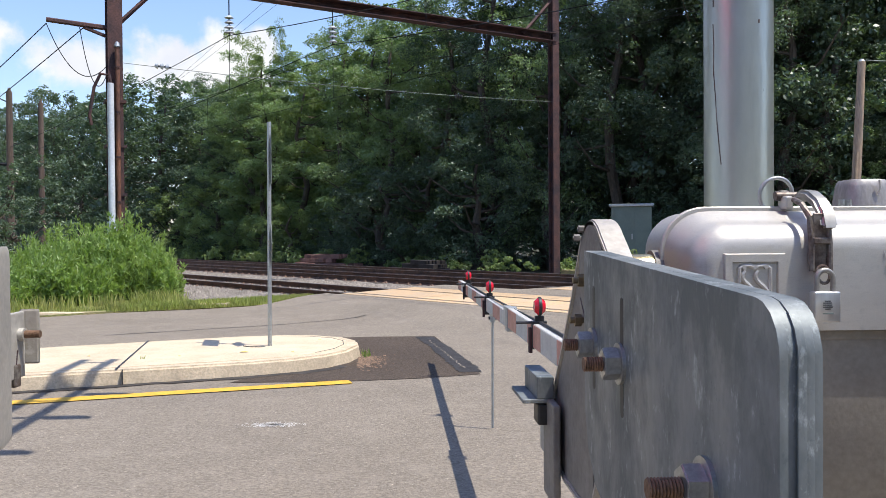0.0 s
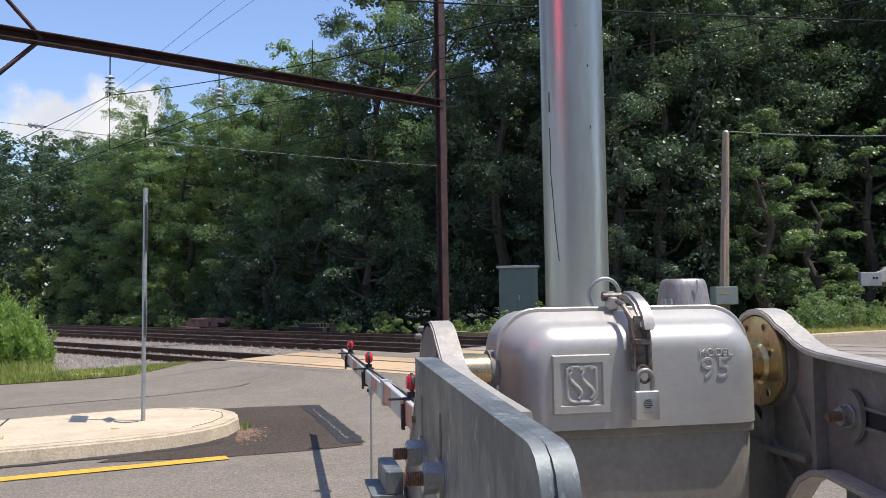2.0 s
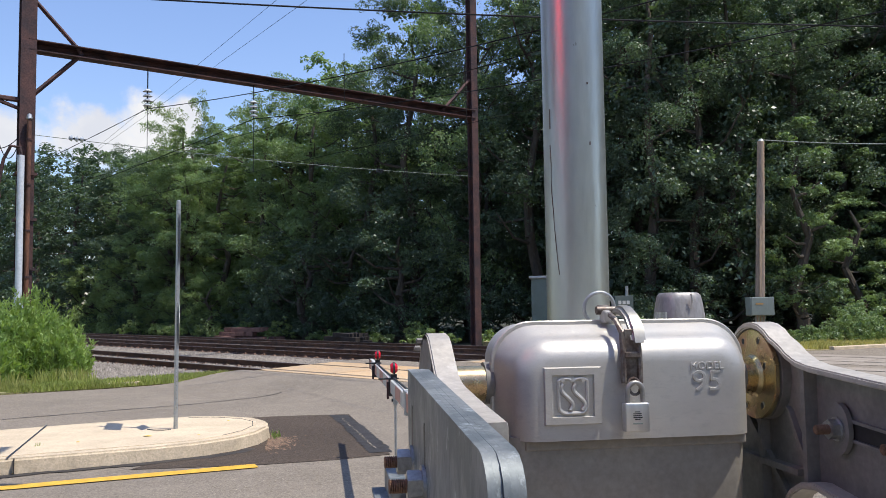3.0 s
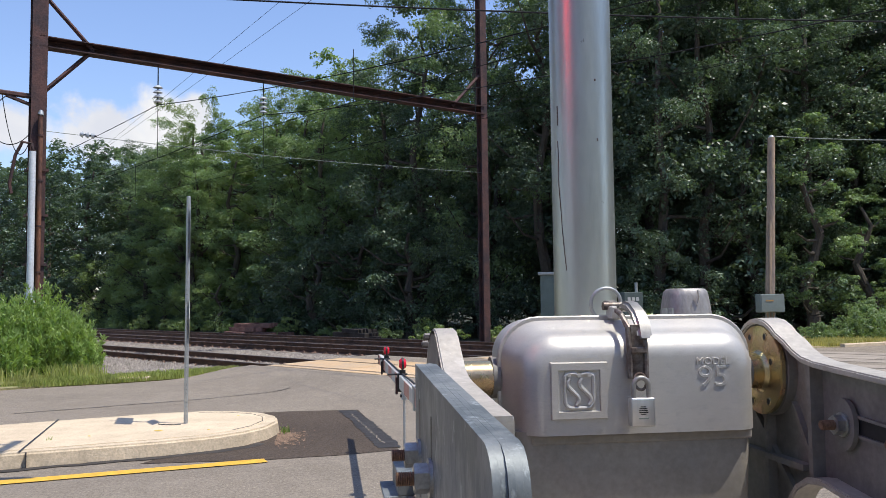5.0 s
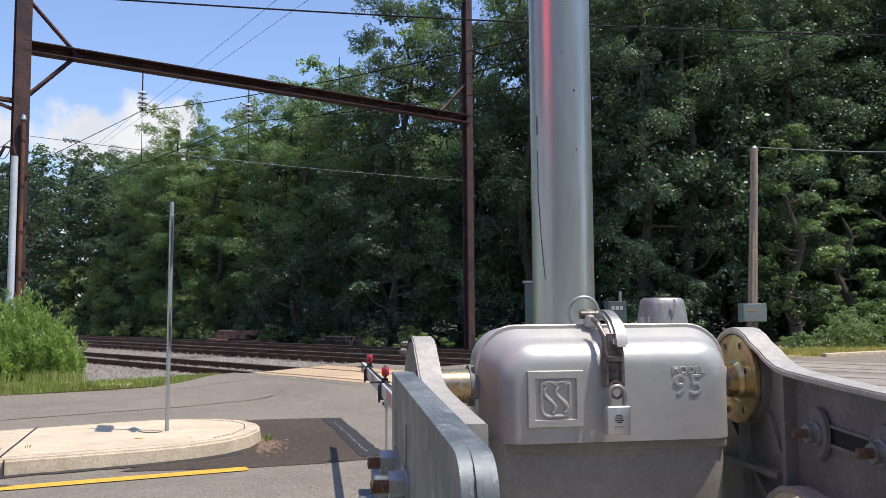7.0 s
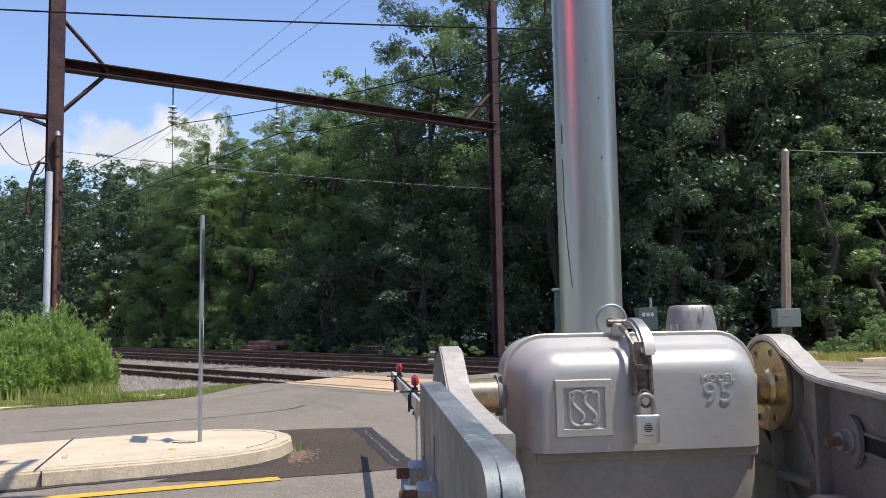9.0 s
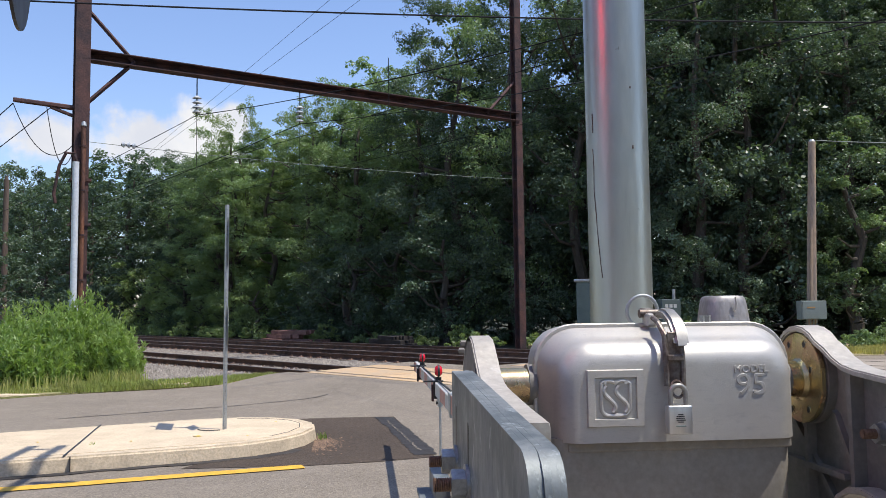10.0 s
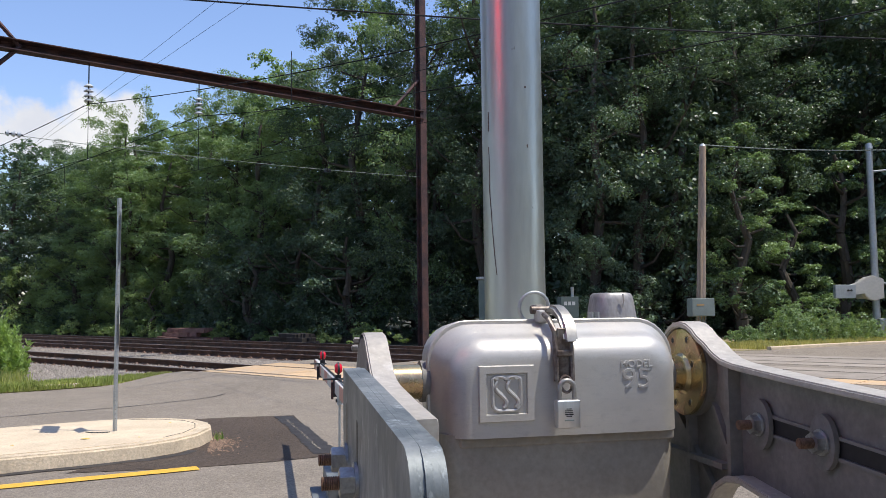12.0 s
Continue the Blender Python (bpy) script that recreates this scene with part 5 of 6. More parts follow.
# hump on the rear of the case
cap_rings = [[(x, y, z) for x, y in rounded(.716 - w, .716 + w, 1.785 - w, 1.785 + w, w * .7, 6)] for z, w in ((1.485, .0525), (1.51, .0495), (1.533, .046), (1.543, .0435), (1.548, .039), (1.549, .03))]
M_COVER = material("weathered_cover", (0.34, 0.325, 0.31), 0.5, metal=0.35, vary=0.14, scale=14, fine=120, rough_vary=0.12, bump=0.0009, color2=(0.25, 0.235, 0.225), stretch=(1, 1, 0.4))
part("top_cover", loft(cap_rings), M_COVER, case, "round-cornered cast cover", smooth=True)
part("casting_seam", sweep([(.722, 1.732, 1.545), (.724, 1.7315, 1.53), (.721, 1.733, 1.515)], .0022, 6), M_CAST, case, "raised casting seam", smooth=True)
for x in (.645, .659):
    part("bolt", tube((x, 1.735, 1.488), (x, 1.735, 1.506), .0065, n=6), M_BOLT, case)

# raised emblem panel
YF = 1.6125


def frame_ring(x0, x1, z0, z1, w, y0, y1, r=.003):
    bm = bmesh.new()
    rows = []
    for i, y in ((0, y1), (.0025, y0), (w - .0025, y0), (w, y1)):
        rows.append([bm.verts.new(p) for p in ((x0 + i, y, z0 + i), (x1 - i, y, z0 + i), (x1 - i, y, z1 - i), (x0 + i, y, z1 - i))])
    for a, b in zip(rows, rows[1:]):
        for k in range(4):
            bm.faces.new((a[k], a[(k + 1) % 4], b[(k + 1) % 4], b[k]))
    return bm


emblem = part("emblem", frame_ring(.350, .469, 1.287, 1.402, .0185, YF - .0065, YF + .001), M_CAST, lid)
part("emblem_field", box(.366, .453, YF - .0015, YF + .002, 1.303, 1.386), M_CAST, emblem)
path = [(-.0295, .031), (-.0295, .01), (-.0295, -.014)]
path += [(-.0145 - .015 * math.cos(radians(a)), -.018 - .015 * math.sin(radians(a))) for a in range(15, 91, 15)]
path += [(-x, z) for x, z in reversed(path)]
part("emblem_ring", sweep([(.4095 + x, YF - .002, 1.3435 + z) for x, z in path], .0042, 8), M_CAST, emblem, smooth=True)
for s in (-1, 1):
    arch = [(.4095 + s * .015 + .0145 * math.cos(radians(a)), YF - .002, 1.3715 + .0075 * math.sin(radians(a))) for a in range(0, 181, 20)]
    part("emblem_arch", sweep(arch, .004, 8), M_CAST, emblem, smooth=True)
for s in (-1, 1):
    pts = []
    for i in range(15):
        t = i / 14
        pts.append((.4095 + s * .0125 + .0115 * math.sin((t - .5) * 5.2) * -1, YF - .003, 1.3425 + .0262 * (t * 2 - 1)))
    part("emblem_bar", sweep(pts, .0046, 8), M_CAST, emblem, smooth=True)
for x in (.3885, .4095, .4305):
    part("emblem_knob", tube((x, YF - .006, 1.376), (x, YF, 1.376), .0042, n=10), M_CAST, emblem, smooth=True)


def lettering(text, size, x, z, y, depth, name, mat, parent, spacing=1.0, offset=0.0):
    cu = bpy.data.curves.new("lettering", "FONT")
    cu.body, cu.size, cu.extrude, cu.align_x, cu.space_character, cu.offset = text, size, depth, "CENTER", spacing, offset
    cu.bevel_depth = .0006
    tmp = new("lettering", cu)
    me = bpy.data.meshes.new_from_object(tmp.evaluated_get(bpy.context.evaluated_depsgraph_get()))
    bpy.data.objects.remove(tmp)
    bpy.data.curves.remove(cu)
    me.materials.clear()
    me.materials.append(mat)
    ob = new(name, me)
    ob.parent = parent
    ob.matrix_basis = Matrix.Translation((x, y, z)) @ Matrix.Rotation(radians(90), 4, "X")
    return ob


lettering("MODEL", .021, .694, 1.3905, YF - .0005, .0012, "lettering", M_CAST, lid, 1.05)
lettering("95", .06, .694, 1.347, YF - .0005, .0014, "numerals", M_CAST, lid, 1.0, -.0005).scale = (1.12, 1, 1)

M_KNUCKLE = material("worn_grey_steel", (0.34, 0.325, 0.29), 0.42, metal=0.6, vary=0.15, scale=30, fine=120)
# latch, hasp and padlock
latch = thing("lid_latch", "weathered steel latch folded over the lid's edge", "latch")
top_ = [(1.705, 1.514), (1.682, 1.523), (1.652, 1.519), (1.619, 1.503), (1.597, 1.48), (1.585, 1.448)]
under_ = [(1.6, 1.446), (1.614, 1.47), (1.634, 1.488), (1.66, 1.5), (1.685, 1.503), (1.705, 1.5)]
part("knuckle", prism(top_ + under_, .527, .558, "x", bevel=.006, seg=3), M_KNUCKLE, latch, "smooth grey cast knuckle", smooth=True)
part("pivot_lug", box(.507, .523, 1.69, 1.725, 1.485, 1.512, .004), M_CAST, latch)
part("pivot_pin", tube((.498, 1.715, 1.512), (.54, 1.715, 1.512), .009, n=12), M_HASP, latch, smooth=True)
part("pivot_block", box(.508, .53, 1.715, 1.75, 1.508, 1.524, .005), M_HASP, latch)
bm = box(.515, .545, 1.597, 1.601, 1.366, 1.475, .001, 1)
part("strap", bm, M_HASP, latch, "brown flat hasp strap")
for x in (.511, .545):
    part("strap_rail", sweep(([(x - .002, 1.66, 1.503), (x - .002, 1.628, 1.493)] if x < .52 else []) + [(x, 1.603, 1.468), (x, 1.596, 1.42), (x, 1.595, 1.368)], .0058, 8), M_HASP, latch, smooth=True)
part("strap_cross", box(.512, .545, 1.589, 1.599, 1.418, 1.43, .002), M_HASP, latch)
part("ring", sweep([(.529 + .012 * math.cos(a), 1.588 + .004 * math.sin(a), 1.362 + .016 * math.sin(a)) for a in [radians(15 * i) for i in range(25)]], .003, 8), M_HASP, latch, "small rusty ring", smooth=True)
part("wire_handle", sweep([(.519 + .034 * math.cos(radians(a)), 1.757 - .006 * math.sin(radians(a)), 1.517 + .034 * math.sin(radians(a))) for a in range(-25, 236, 12)], .0042, 10), M_GALV, latch, "bent zinc wire handle", smooth=True)
lock = thing("padlock", "brushed silver padlock hanging from the hasp", "padlock")
LX = .526
part("body", box(LX - .0245, LX + .0245, 1.566, 1.588, 1.276, 1.332, .003, 3), M_LOCK, lock, smooth=True)
part("shackle", sweep([(LX - .0155, 1.577, 1.33), (LX - .0155, 1.577, 1.352)] + [(LX + .0155 * math.cos(radians(a)), 1.577, 1.354 + .0165 * math.sin(radians(a))) for a in range(180, -1, -15)] + [(LX + .0155, 1.577, 1.33)], .0050, 10), M_KNUCKLE, lock, "dull grey shackle", smooth=True)
part("mark", box(LX - .009, LX + .009, 1.5648, 1.5662, 1.303, 1.305), M_DARK, lock, "dark printed mark")
for k, (w, z) in enumerate(((.006, 1.314), (.009, 1.3105), (.0095, 1.3068), (.006, 1.2995))):
    part("mark", box(LX - w, LX + w * .8, 1.5648, 1.5662, z, z + .0017), M_DARK, lock)
part("mark", box(LX - .01, LX + .01, 1.5648, 1.5662, 1.291, 1.2935), M_GREY_BOX, lock)

# ---- support arms: channel castings with a hub, ribs and a slot ----
HY, HZ, HR = 1.745, 1.366, .115


def arm_outline():
    # from ahead of the hub, over it, then back towards the weights
    pts = [(HY - HR * math.cos(radians(a)), HZ + HR * math.sin(radians(a))) for a in (160, 140, 120, 105, 90, 75, 60, 48)]
    pts += [(1.635, 1.437), (1.605, 1.419), (1.572, 1.406), (1.53, 1.399), (1.476, 1.395), (1.333, 1.386), (1.15, 1.377), (.86, 1.364)]
    pts += [(.86, 1.105), (1.12, 1.123), (1.36, 1.138), (1.46, 1.15), (1.52, 1.158), (1.565, 1.152), (1.605, 1.13), (1.64, 1.09), (1.665, 1.04), (1.69, .97), (1.735, .90), (1.80, .86)]
    pts += [(2.02, .86), (2.13, .885), (2.14, 1.06), (2.09, 1.12), (1.93, 1.30)]
    return pts


def inset(pts, d):
    res = []
    n = len(pts)
    area = sum(pts[i][0] * pts[(i + 1) % n][1] - pts[(i + 1) % n][0] * pts[i][1] for i in range(n))
    s = 1 if area > 0 else -1
    for i in range(n):
        a, b, c = Vector(pts[i - 1]), Vector(pts[i]), Vector(pts[(i + 1) % n])
        t1, t2 = (b - a).normalized(), (c - b).normalized()
        m = Vector((-(t1.y + t2.y), t1.x + t2.x))
        m = m.normalized() if m.length > 1e-6 else Vector((-t1.y, t1.x))
        k = max(.5, m.dot(Vector((-t1.y, t1.x))))
        res.append(tuple(b + m * (s * d / k)))
    return res


def support_arm(mirror):
    """One arm; mirror about the middle of the case for the other side."""
    C = .5185

    def X(x):
        return x if not mirror else 2 * C - x

    def pr(o, a, b, **k):
        return prism(o, min(X(a), X(b)), max(X(a), X(b)), "x", **k)

    def bx(x0, x1, *rest, **k):
        return box(min(X(x0), X(x1)), max(X(x0), X(x1)), *rest, **k)

    th = thing("support_arm", "weathered cast support arm with hub, ribs and counterweight slot", "support arm", group="arms of the gate mechanism")
    o = arm_outline()
    if mirror:                       # this side stops short behind the plates
        o = [p for p in o if p[0] > 1.17]
        k = max(i for i, p in enumerate(o) if p[1] > 1.37 and p[0] < 1.4)
        o[k + 1:k + 1] = [(1.17, 1.36), (1.17, 1.13)]
        low_z = {1.635: 1.418, 1.605: 1.398, 1.572: 1.386, 1.53: 1.38, 1.476: 1.376, 1.333: 1.367}
        o = [(y, low_z.get(y, z) if z > 1.2 else z) for y, z in o]
        o = [(y, z - .012 if z > 1.43 else z) for y, z in o]
    i_ = inset(o, .013)
    E0, E1 = (.858, .905) if mirror else (.862, .918)
    bm = bmesh.new()
    n = len(o)
    v = [[bm.verts.new((X(x), y, z)) for y, z in p] for x, p in ((E0, o), (E1, o), (E1, i_), (E0, i_))]
    for r in range(4):
        for k in range(n):
            bm.faces.new((v[r][k], v[r][(k + 1) % n], v[(r + 1) % 4][(k + 1) % n], v[(r + 1) % 4][k]))
    bmesh.ops.recalc_face_normals(bm, faces=bm.faces)
    edges = [e for e in bm.edges if abs(e.verts[0].co.x - e.verts[1].co.x) < 1e-6]
    bmesh.ops.bevel(bm, geom=edges, offset=.003, segments=2, affect="EDGES")
    part("rim", bm, M_ARM_RIM, th, "worn cream flange, paled in colour for the sun on it", smooth=True)
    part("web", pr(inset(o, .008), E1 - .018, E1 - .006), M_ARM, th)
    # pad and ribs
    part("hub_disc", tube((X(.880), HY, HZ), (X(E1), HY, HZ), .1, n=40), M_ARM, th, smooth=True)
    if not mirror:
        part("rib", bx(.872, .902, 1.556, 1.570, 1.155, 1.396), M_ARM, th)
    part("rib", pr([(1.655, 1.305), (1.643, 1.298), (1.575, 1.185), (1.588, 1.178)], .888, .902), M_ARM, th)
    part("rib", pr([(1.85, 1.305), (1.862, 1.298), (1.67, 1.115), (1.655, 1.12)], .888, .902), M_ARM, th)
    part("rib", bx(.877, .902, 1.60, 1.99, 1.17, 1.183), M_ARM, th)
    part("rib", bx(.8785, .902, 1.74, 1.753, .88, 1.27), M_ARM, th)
    # slot
    if mirror:
        return th, X
    dark = pr([(1.47, 1.298), (.90, 1.262), (.90, 1.234), (1.47, 1.270)], .8975, .9005)
    part("slot", dark, M_DARK, th, "dark slot through the casting")
    for z in (.0, -.036):
        part("slot_lip", pr([(1.48, 1.306 + z), (.89, 1.268 + z), (.89, 1.262 + z), (1.48, 1.300 + z)], .893, .902), M_ARM, th)
    for y, z in ((1.47, 1.283), (1.28, 1.277)):
        w = tube((X(.884), y, z), (X(.894), y, z), .034, n=28)
        for v in w.verts:
            v.co.z = z + (v.co.z - z) * 1.45
        part("washer", w, M_ARM, th, "oblong cast washer", smooth=True)
        part("nut", tube((X(.864), y, z), (X(.884), y, z), .019, n=6), M_BOLT, th)
        part("collar", tube((X(.880), y, z), (X(.886), y, z), .023, n=20), M_BOLT, th, smooth=True)
        part("stud", tube((X(.838), y, z), (X(.866), y, z), .0095, n=14, bevel=.002), M_RUST_BOLT, th, "rust-red stud end", smooth=True)
    return th, X


right_arm, XR = support_arm(False)
left_arm, XL = support_arm(True)
for X, arm in ((XR, right_arm), (XL, left_arm)):
    sh = thing("crank_shaft", "yellow chromate steel shaft with a bolted oval flange", "shaft", group="shafts of the gate mechanism")
    part("tube", tube((X(.775), HY, 1.362), (X(.866), HY, 1.362), .037, n=36, bevel=.003), M_GOLD, sh, smooth=True)
    fl = []
    for i in range(48):
        a = 2 * math.pi * i / 48
        rf = .098 if arm is right_arm else .07
        y, z = rf * math.cos(a), rf * math.sin(a)
        fl.append((HY + max(-.094, min(.085, y)), 1.366 + z))
    part("flange", prism(fl, min(X(.866), X(.877)), max(X(.866), X(.877)), "x", bevel=.0015), M_GOLD, sh, smooth=False)
    part("weld", tube((X(.858), HY, 1.362), (X(.867), HY, 1.362), .041, .048, n=36), M_GOLD, sh, smooth=True)
    for dy, dz in () if arm is left_arm else ((-.03, .074), (.035, .07), (-.038, -.066), (.03, -.072), (-.052, .02)):
        part("bolt_hole", tube((X(.8655), HY + dy, 1.366 + dz), (X(.868), HY + dy, 1.366 + dz), .0068, n=14), M_DARK, sh)
        part("bolt_rim", sweep([(X(.8655), HY + dy + .008 * math.cos(a), 1.366 + dz + .008 * math.sin(a)) for a in [radians(30 * k) for k in range(13)]], .0014, 6), M_GOLD, sh, smooth=True)


# ---- counterweights ----
def weight_outline():
    o = [(1.545, 1.410)]
    r = .05
    for a in (88, 70, 50, 30, 10, 0):
        o.append((.805 + r - r * math.cos(radians(a)), 1.3285 + r * math.sin(radians(a))))
    o += [(.805, 1.05)]
    o += [(.805 + r - r * math.cos(radians(a)), 1.0 + r - r * math.sin(radians(a))) for a in (0, 30, 60, 90)]
    o += [(1.40, 1.0), (1.47, 1.02), (1.52, 1.07), (1.545, 1.14)]
    return o


def bolt(x, y, z, length, r, way, mat_stud, label):
    th = thing("counterweight_bolt", label, "bolt", group="bolts of the counterweights")
    part("washer", tube((x, y, z), (x + way * .005, y, z), r * 2.7, n=24), M_BOLT, th, smooth=True)
    part("nut", tube((x + way * .005, y, z), (x + way * .028, y, z), r * 2.1, n=6, bevel=.0015), M_BOLT, th)
    st = thing_thread(x + way * .02, y, z, length, r, way)
    part("stud", st, mat_stud, th, "threaded stud end")
    return th


def thing_thread(x, y, z, length, r, way):
    rings, n = [], 14
    turns = int(length / .0035)
    for i in range(turns * 2 + 1):
        rr = r * (1.0 if i % 2 else .86)
        px = x + way * length * i / (turns * 2)
        rings.append([(px, y + rr * math.cos(2 * math.pi * k / n), z + rr * math.sin(2 * math.pi * k / n)) for k in range(n)])
    return loft(rings)


for side, xs in (("near", (.074, .082, .090, .098, .1058)), ("other", (.9265, .946, .9595, .973))):
    for k, x in enumerate(xs):
        th = thing("counterweight_plate", "thick galvanised steel counterweight plate with rounded corners", "counterweight", (0, .002 * math.sin(k * 2.1), (0.0 if k < 4 else -.001) - (.13 if side == "other" else 0)), group="counterweights of the gate")
        part("plate", prism(weight_outline(), x, x + (.008 if side == "near" else .0112), "x", bevel=.00015, seg=1), M_PLATE, th, smooth=True)
        if k == 0 and side == "near":
            for y, z0, z1 in ((1.475, 1.18, 1.352), (1.305, 1.168, 1.345)):
                part("slot", prism(rounded(y - .008, y + .008, z0, z1, .0075, 4), x - .0004, x + .002, "x"), M_DARK, th, "dark slot cut through the plate")
bolt(.074, 1.478, 1.254, .030, .0105, -1, M_RUST_BOLT, "zinc nut and stud through the plate's slot")
bolt(.074, 1.312, 1.247, .036, .0115, -1, M_RUST_BOLT, "brown threaded stud with a hexagon nut")
bolt(.074, .975, 1.165, .045, .0125, -1, M_RUST_BOLT, "rusty threaded stud low on the plate")
# small bolts on the hub of the left arm
for y, z in ((1.84, 1.432), (1.80, 1.45), (1.70, 1.30)):
    b = thing("hub_bolt", "small zinc bolt through the arm's hub", "bolt", group="bolts of the hub")
    part("head", tube((.121, y, z), (.133, y, z), .0075, n=6), M_ARM, b)
    part("shank", tube((.119, y, z), (.14, y, z), .004, n=10), M_ARM, b)
for y, z in ((1.79, 1.345), (1.82, 1.26)):
    b = thing("hub_bolt", "brass-toned bolt under the counterweight edge", "bolt", group="bolts of the hub")
    part("head", tube((.117, y, z), (.131, y, z), .013, n=6), M_BRONZE, b)
    part("shank", tube((.107, y, z), (.14, y, z), .007, n=10), M_BRONZE, b)
br = thing("arm_bracket", "galvanised angle bracket with a black rubber stop", "bracket")
part("angle", box(.085, .127, 2.10, 2.29, 1.04, 1.095, .003), M_PLATE, br)
part("shelf", box(.05, .127, 2.10, 2.29, 1.03, 1.04, .002), M_PLATE, br)
part("stop", box(.088, .1245, 2.105, 2.17, .975, 1.027, .005), M_DARK, br, "black rubber stop")
part("side_plate", box(.110, .127, 2.02, 2.155, .80, 1.04, .004), M_ARM, br)

# ---- gate arm ----
GA = .478
gate = thing("crossing_gate", "lowered crossing gate arm with red and white reflective stripes", "crossing gate")
part("inner_section", box(GA - .025, GA + .025, 2.2, 5.5, .862, .985, .004), M_WHITE_SHEET, gate, "aluminium inner section")
part("outer_section", box(GA - .018, GA + .018, 5.3, 9.28, .850, .955, .004), M_WHITE_SHEET, gate, "slimmer outer section")
part("cross_channel", box(.12, .93, 2.16, 2.26, .88, 1.0, .006), M_GALV, gate)
y, k = 2.5, 0
while y < 9.1:
    half, z0, z1 = (.025, .866, .981) if y < 5.2 else (.018, .854, .951)
    o = [(y, z0), (y + .40, z0), (y + .40, z1), (y, z1)]
    part("stripe", prism(o, GA - half - .002, GA - half + .001, "x"), M_RED_SHEET if k % 2 == 0 else M_WHITE_SHEET, gate, "red reflective stripe" if k % 2 == 0 else "white reflective stripe")
    k += 1
    y += .405
part("tip_cap", box(GA - .022, GA + .022, 9.27, 9.31, .845, .96, .004), M_DARK, gate)
part("splice_clamp", box(GA - .034, GA + .034, 5.28, 5.36, .838, .992, .004), M_GALV, gate)
part("cable", sweep([(GA + .01, 2.3, .995), (GA + .012, 4.3, .992), (GA + .01, 6.5, .965), (GA, 8.4, .962)], .008, 6), M_DARK, gate, "black lamp cable along the arm")
for y, z in ((8.46, .955), (6.60, .955), (4.36, .985)):
    gl = thing("gate_lamp", "small red lamp clamped on the gate arm", "lamp", group="lamps of the gate arm")
    part("clamp", box(GA - .03, GA + .03, y - .03, y + .03, z - .13, z + .012, .004), M_DARK, gl)
    part("stem", box(GA - .012, GA + .035, y - .012, y + .012, z, z + .04, .003), M_DARK, gl)
    c = Vector((GA + .012, y, z + .088))
    part("housing", tube(c + Vector((-.008, 0, 0)), c + Vector((.008, 0, 0)), .05, n=24, bevel=.003), M_DARK, gl, smooth=True)
    for s in (-1, 1):
        part("lens", tube(c + Vector((s * .008, 0, 0)), c + Vector((s * .028, 0, 0)), .045, .028, n=24), M_RED_LENS, gl, "red lens", smooth=True)
    part("crossbar", tube((GA - .11, y, z + .006), (GA + .05, y, z + .006), .007, n=8), M_DARK, gl)
    part("side_strap", box(GA - .045, GA - .028, y - .02, y + .02, z - .15, z - .02, .003), M_RUST_STEEL, gl)
rod = thing("arm_prop_rod", "thin steel rod hanging from the gate arm to the road", "prop rod")
part("rod", tube((.470, 6.25, .85), (.466, 6.25, .012), .009, n=8), M_GALV, rod, smooth=True)
part("collar", tube((.470, 6.25, .80), (.470, 6.25, .86), .022, n=10), M_GALV, rod)
part("hook", tube((.44, 6.25, .83), (.50, 6.25, .83), .012, n=8), M_DARK, rod)

# ---- second mechanism beside the camera's path ----
m2 = thing("signal_mast", "galvanised mast of the neighbouring signal", "signal mast")
part("tube", tube((-1.365, 2.02, .1), (-1.365, 2.02, 5.9), .079, n=40), M_MAST, m2, smooth=True)
part("base_casting", tube((-1.365, 2.02, -.05), (-1.365, 2.02, .28), .17, .1, n=24, bevel=.02), M_CAST, m2, smooth=True)
part("band", tube((-1.365, 2.02, 1.86), (-1.365, 2.02, 1.9), .085, n=40), M_GALV, m2, smooth=True)
c2 = thing("mechanism_case", "tan-grey cast metal case with a hasp on its edge", "gate mechanism")
plan = [(-.893, 1.425), (-.905, 1.455), (-.950, 1.645), (-.961, 1.668), (-.985, 1.685), (-1.08, 1.72), (-1.15, 1.75), (-1.17, 1.74), (-1.12, 1.69), (-.905, 1.425), (-.899, 1.420)]
cx_, cy_ = -1.0, 1.6
bm = loft([[(cx_ + (x - cx_) * k, cy_ + (y - cy_) * k, z) for x, y in plan] for z, k in ((1.075, .96), (1.085, .99), (1.10, 1), (1.40, 1), (1.415, .985), (1.424, .94))])
part("case", bm, material("cream_grey_casting", (0.42, 0.39, 0.335), 0.55, metal=0.15, vary=0.12, scale=7, fine=90, bump=0.0006), c2, smooth=True)
part("mounting_arm", tube((-1.12, 1.72, 1.25), (-1.365, 2.02, 1.25), .05, n=16), M_CAST_BODY, c2, smooth=True)
part("hinge_plate", box(-.974, -.9655, 1.665, 1.74, 1.175, 1.30, .003), M_ARM_RIM, c2)
for k in range(11):
    part("weld_bead", tube((-.969, 1.662, 1.185 + .0115 * k), (-.96, 1.662, 1.187 + .0115 * k), .0045, n=8), M_ARM_RIM, c2, smooth=True)
part("hasp_plate", box(-.978, -.941, 1.742, 1.748, 1.198, 1.303, .004), M_ARM_RIM, c2)
part("stud", tube((-.988, 1.715, 1.258), (-.927, 1.715, 1.258), .0072, n=14), M_RUST_BOLT, c2, "rust-red stud", smooth=True)
part("collar", tube((-.975, 1.715, 1.258), (-.955, 1.715, 1.258), .012, n=14), M_CAST, c2, smooth=True)
l2 = thing("padlock", "brown weathered padlock under the side hasp", "padlock")
part("body", box(-.988, -.962, 1.69, 1.715, 1.16, 1.203, .004), M_HASP, l2)
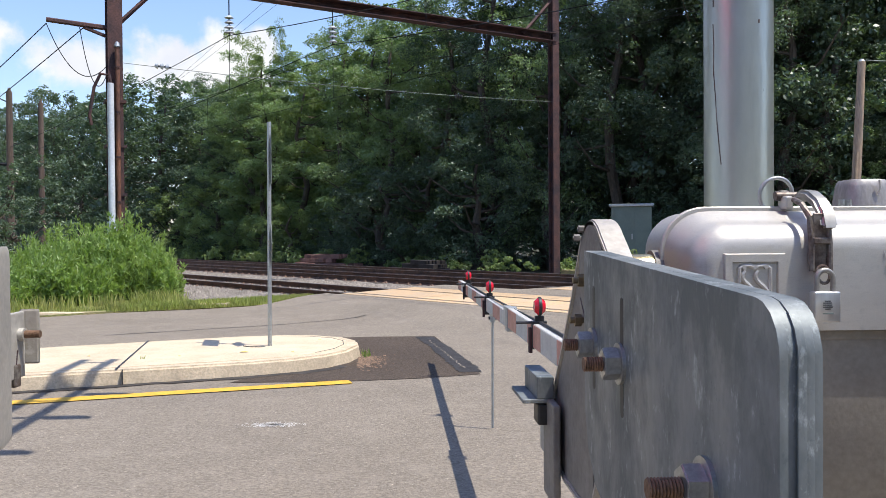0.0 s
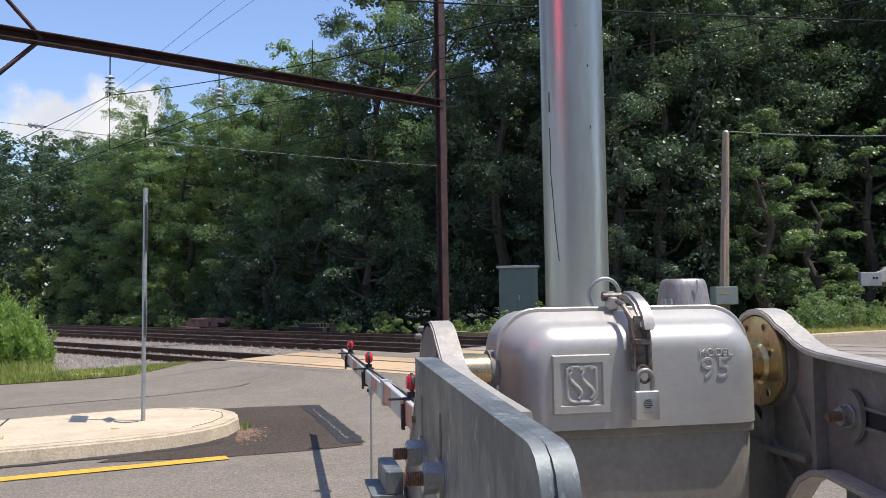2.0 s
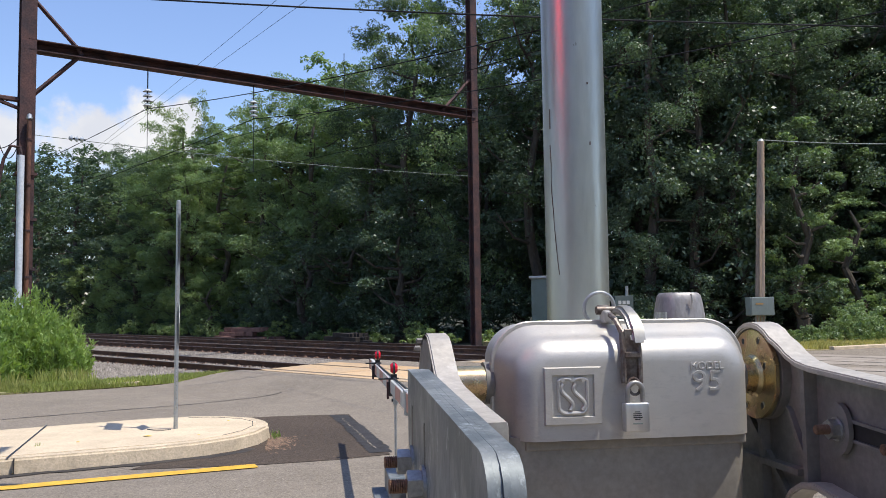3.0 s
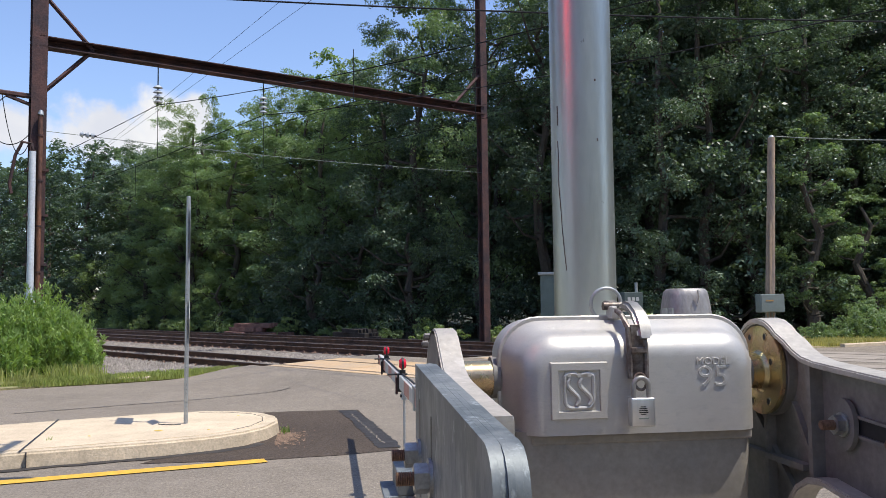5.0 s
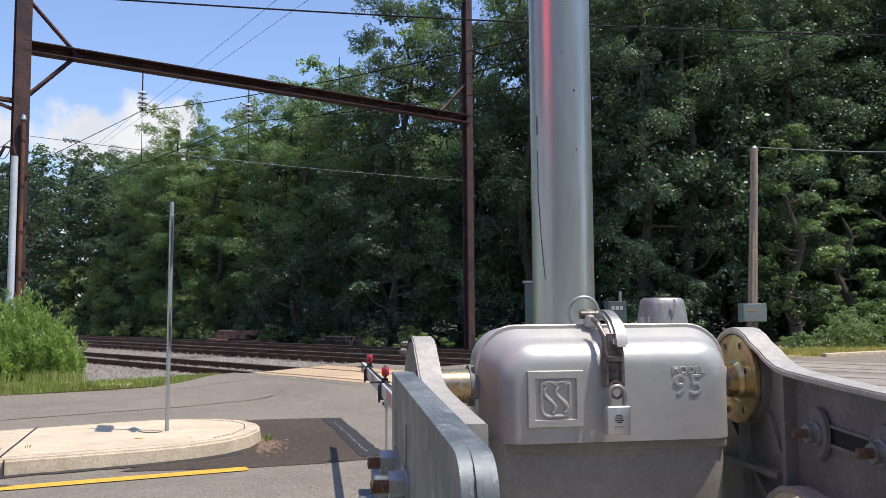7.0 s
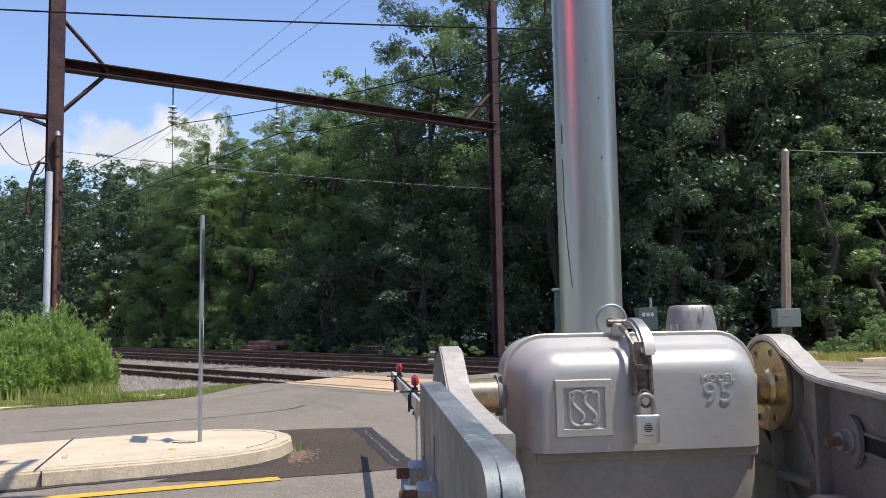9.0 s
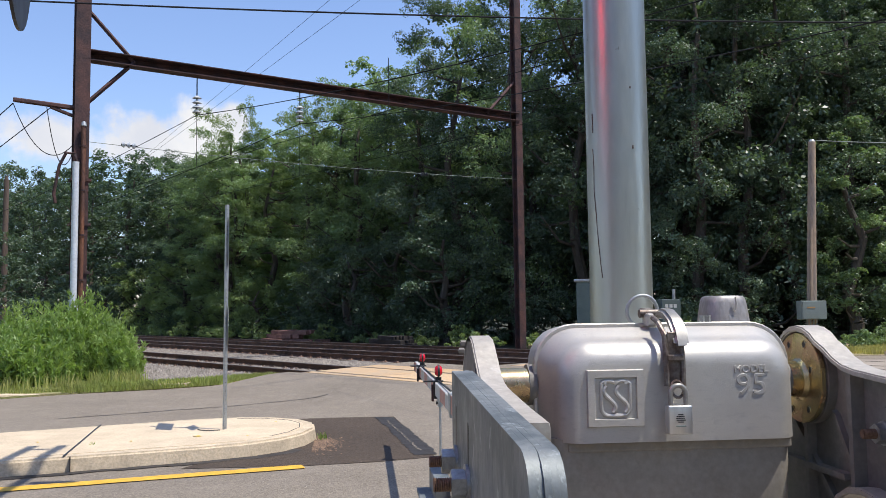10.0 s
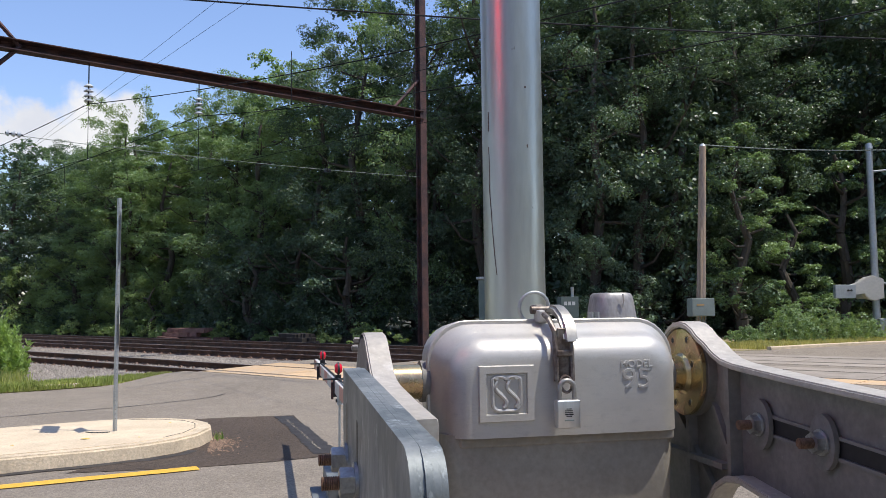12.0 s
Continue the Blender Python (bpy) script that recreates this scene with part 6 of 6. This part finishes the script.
part("shackle", sweep([(-.982, 1.70, 1.2), (-.982, 1.702, 1.228), (-.975, 1.705, 1.238), (-.968, 1.706, 1.228), (-.968, 1.70, 1.2)], .0038, 8), M_RUST_STEEL, l2, smooth=True)
# signal heads on the neighbouring mast, one lamp of the pair lit
M_LIT = bpy.data.materials.new("lit_red_lens")
M_LIT.use_nodes = True
_b = M_LIT.node_tree.nodes["Principled BSDF"]
_b.inputs["Base Color"].default_value = (.6, .01, .02, 1)
_b.inputs["Emission Color"].default_value = (1.0, .03, .05, 1)
_b.inputs["Emission Strength"].default_value = 17.0


def signal_head(cD, ax, foot, lens_mat, label, lens_label):
    sg = thing("crossing_signal", label, "crossing signal", group="signals of the neighbouring mast")
    ax = ax.normalized()
    part("background", tube(cD - ax * .004, cD + ax * .004, .305, n=48), M_DARK, sg, smooth=False)
    part("lens", tube(cD + ax * .004, cD + ax * .03, .148, .11, n=32), lens_mat, sg, lens_label, smooth=True)
    part("housing", tube(cD - ax * .16, cD - ax * .004, .08, .12, n=32), M_DARK, sg, smooth=True)
    part("bracket", tube(cD - ax * .12, foot, .025, n=10), M_GALV, sg)
    return sg


signal_head(Vector((-.957, 2.1, 2.556)), Vector((.96, .27, 0)), Vector((-1.3, 2.02, 2.53)), M_RED_LENS, "round black crossing signal with an unlit red lens", "unlit red lens")
signal_head(Vector((-1.15, 1.21, 2.98)), Vector((.9, .44, -.16)), Vector((-1.365, 1.95, 2.8)), M_LIT, "round black crossing signal with a lit red lens", "lit red lens")

# unseen signal cantilever from the neighbouring mast, added to cast a barred road shadow
ct = thing("signal_cantilever", "unseen galvanised cantilever, placed for its barred shadow on the road", "signal cantilever")
for x0, x1 in ((-1.22, -1.52), (-.85, -1.22)):
    part("chord", tube((x0, 2.05, 5.65), (x1, 8.2, 5.7), .055, n=12), M_GALV, ct, smooth=True)
for k in range(9):
    y = 2.7 + .66 * k
    f = (y - 2.05) / 6.15
    part("rung", tube((-1.22 - .3 * f, y, 5.66), (-.85 - .37 * f, y, 5.68), .03, n=8), M_GALV, ct)
for y in (4.9, 6.0, 7.0):
    part("signal_box", box(-1.05, -.7, y - .05, y + .05, 5.45, 5.75, .02), M_DARK, ct)
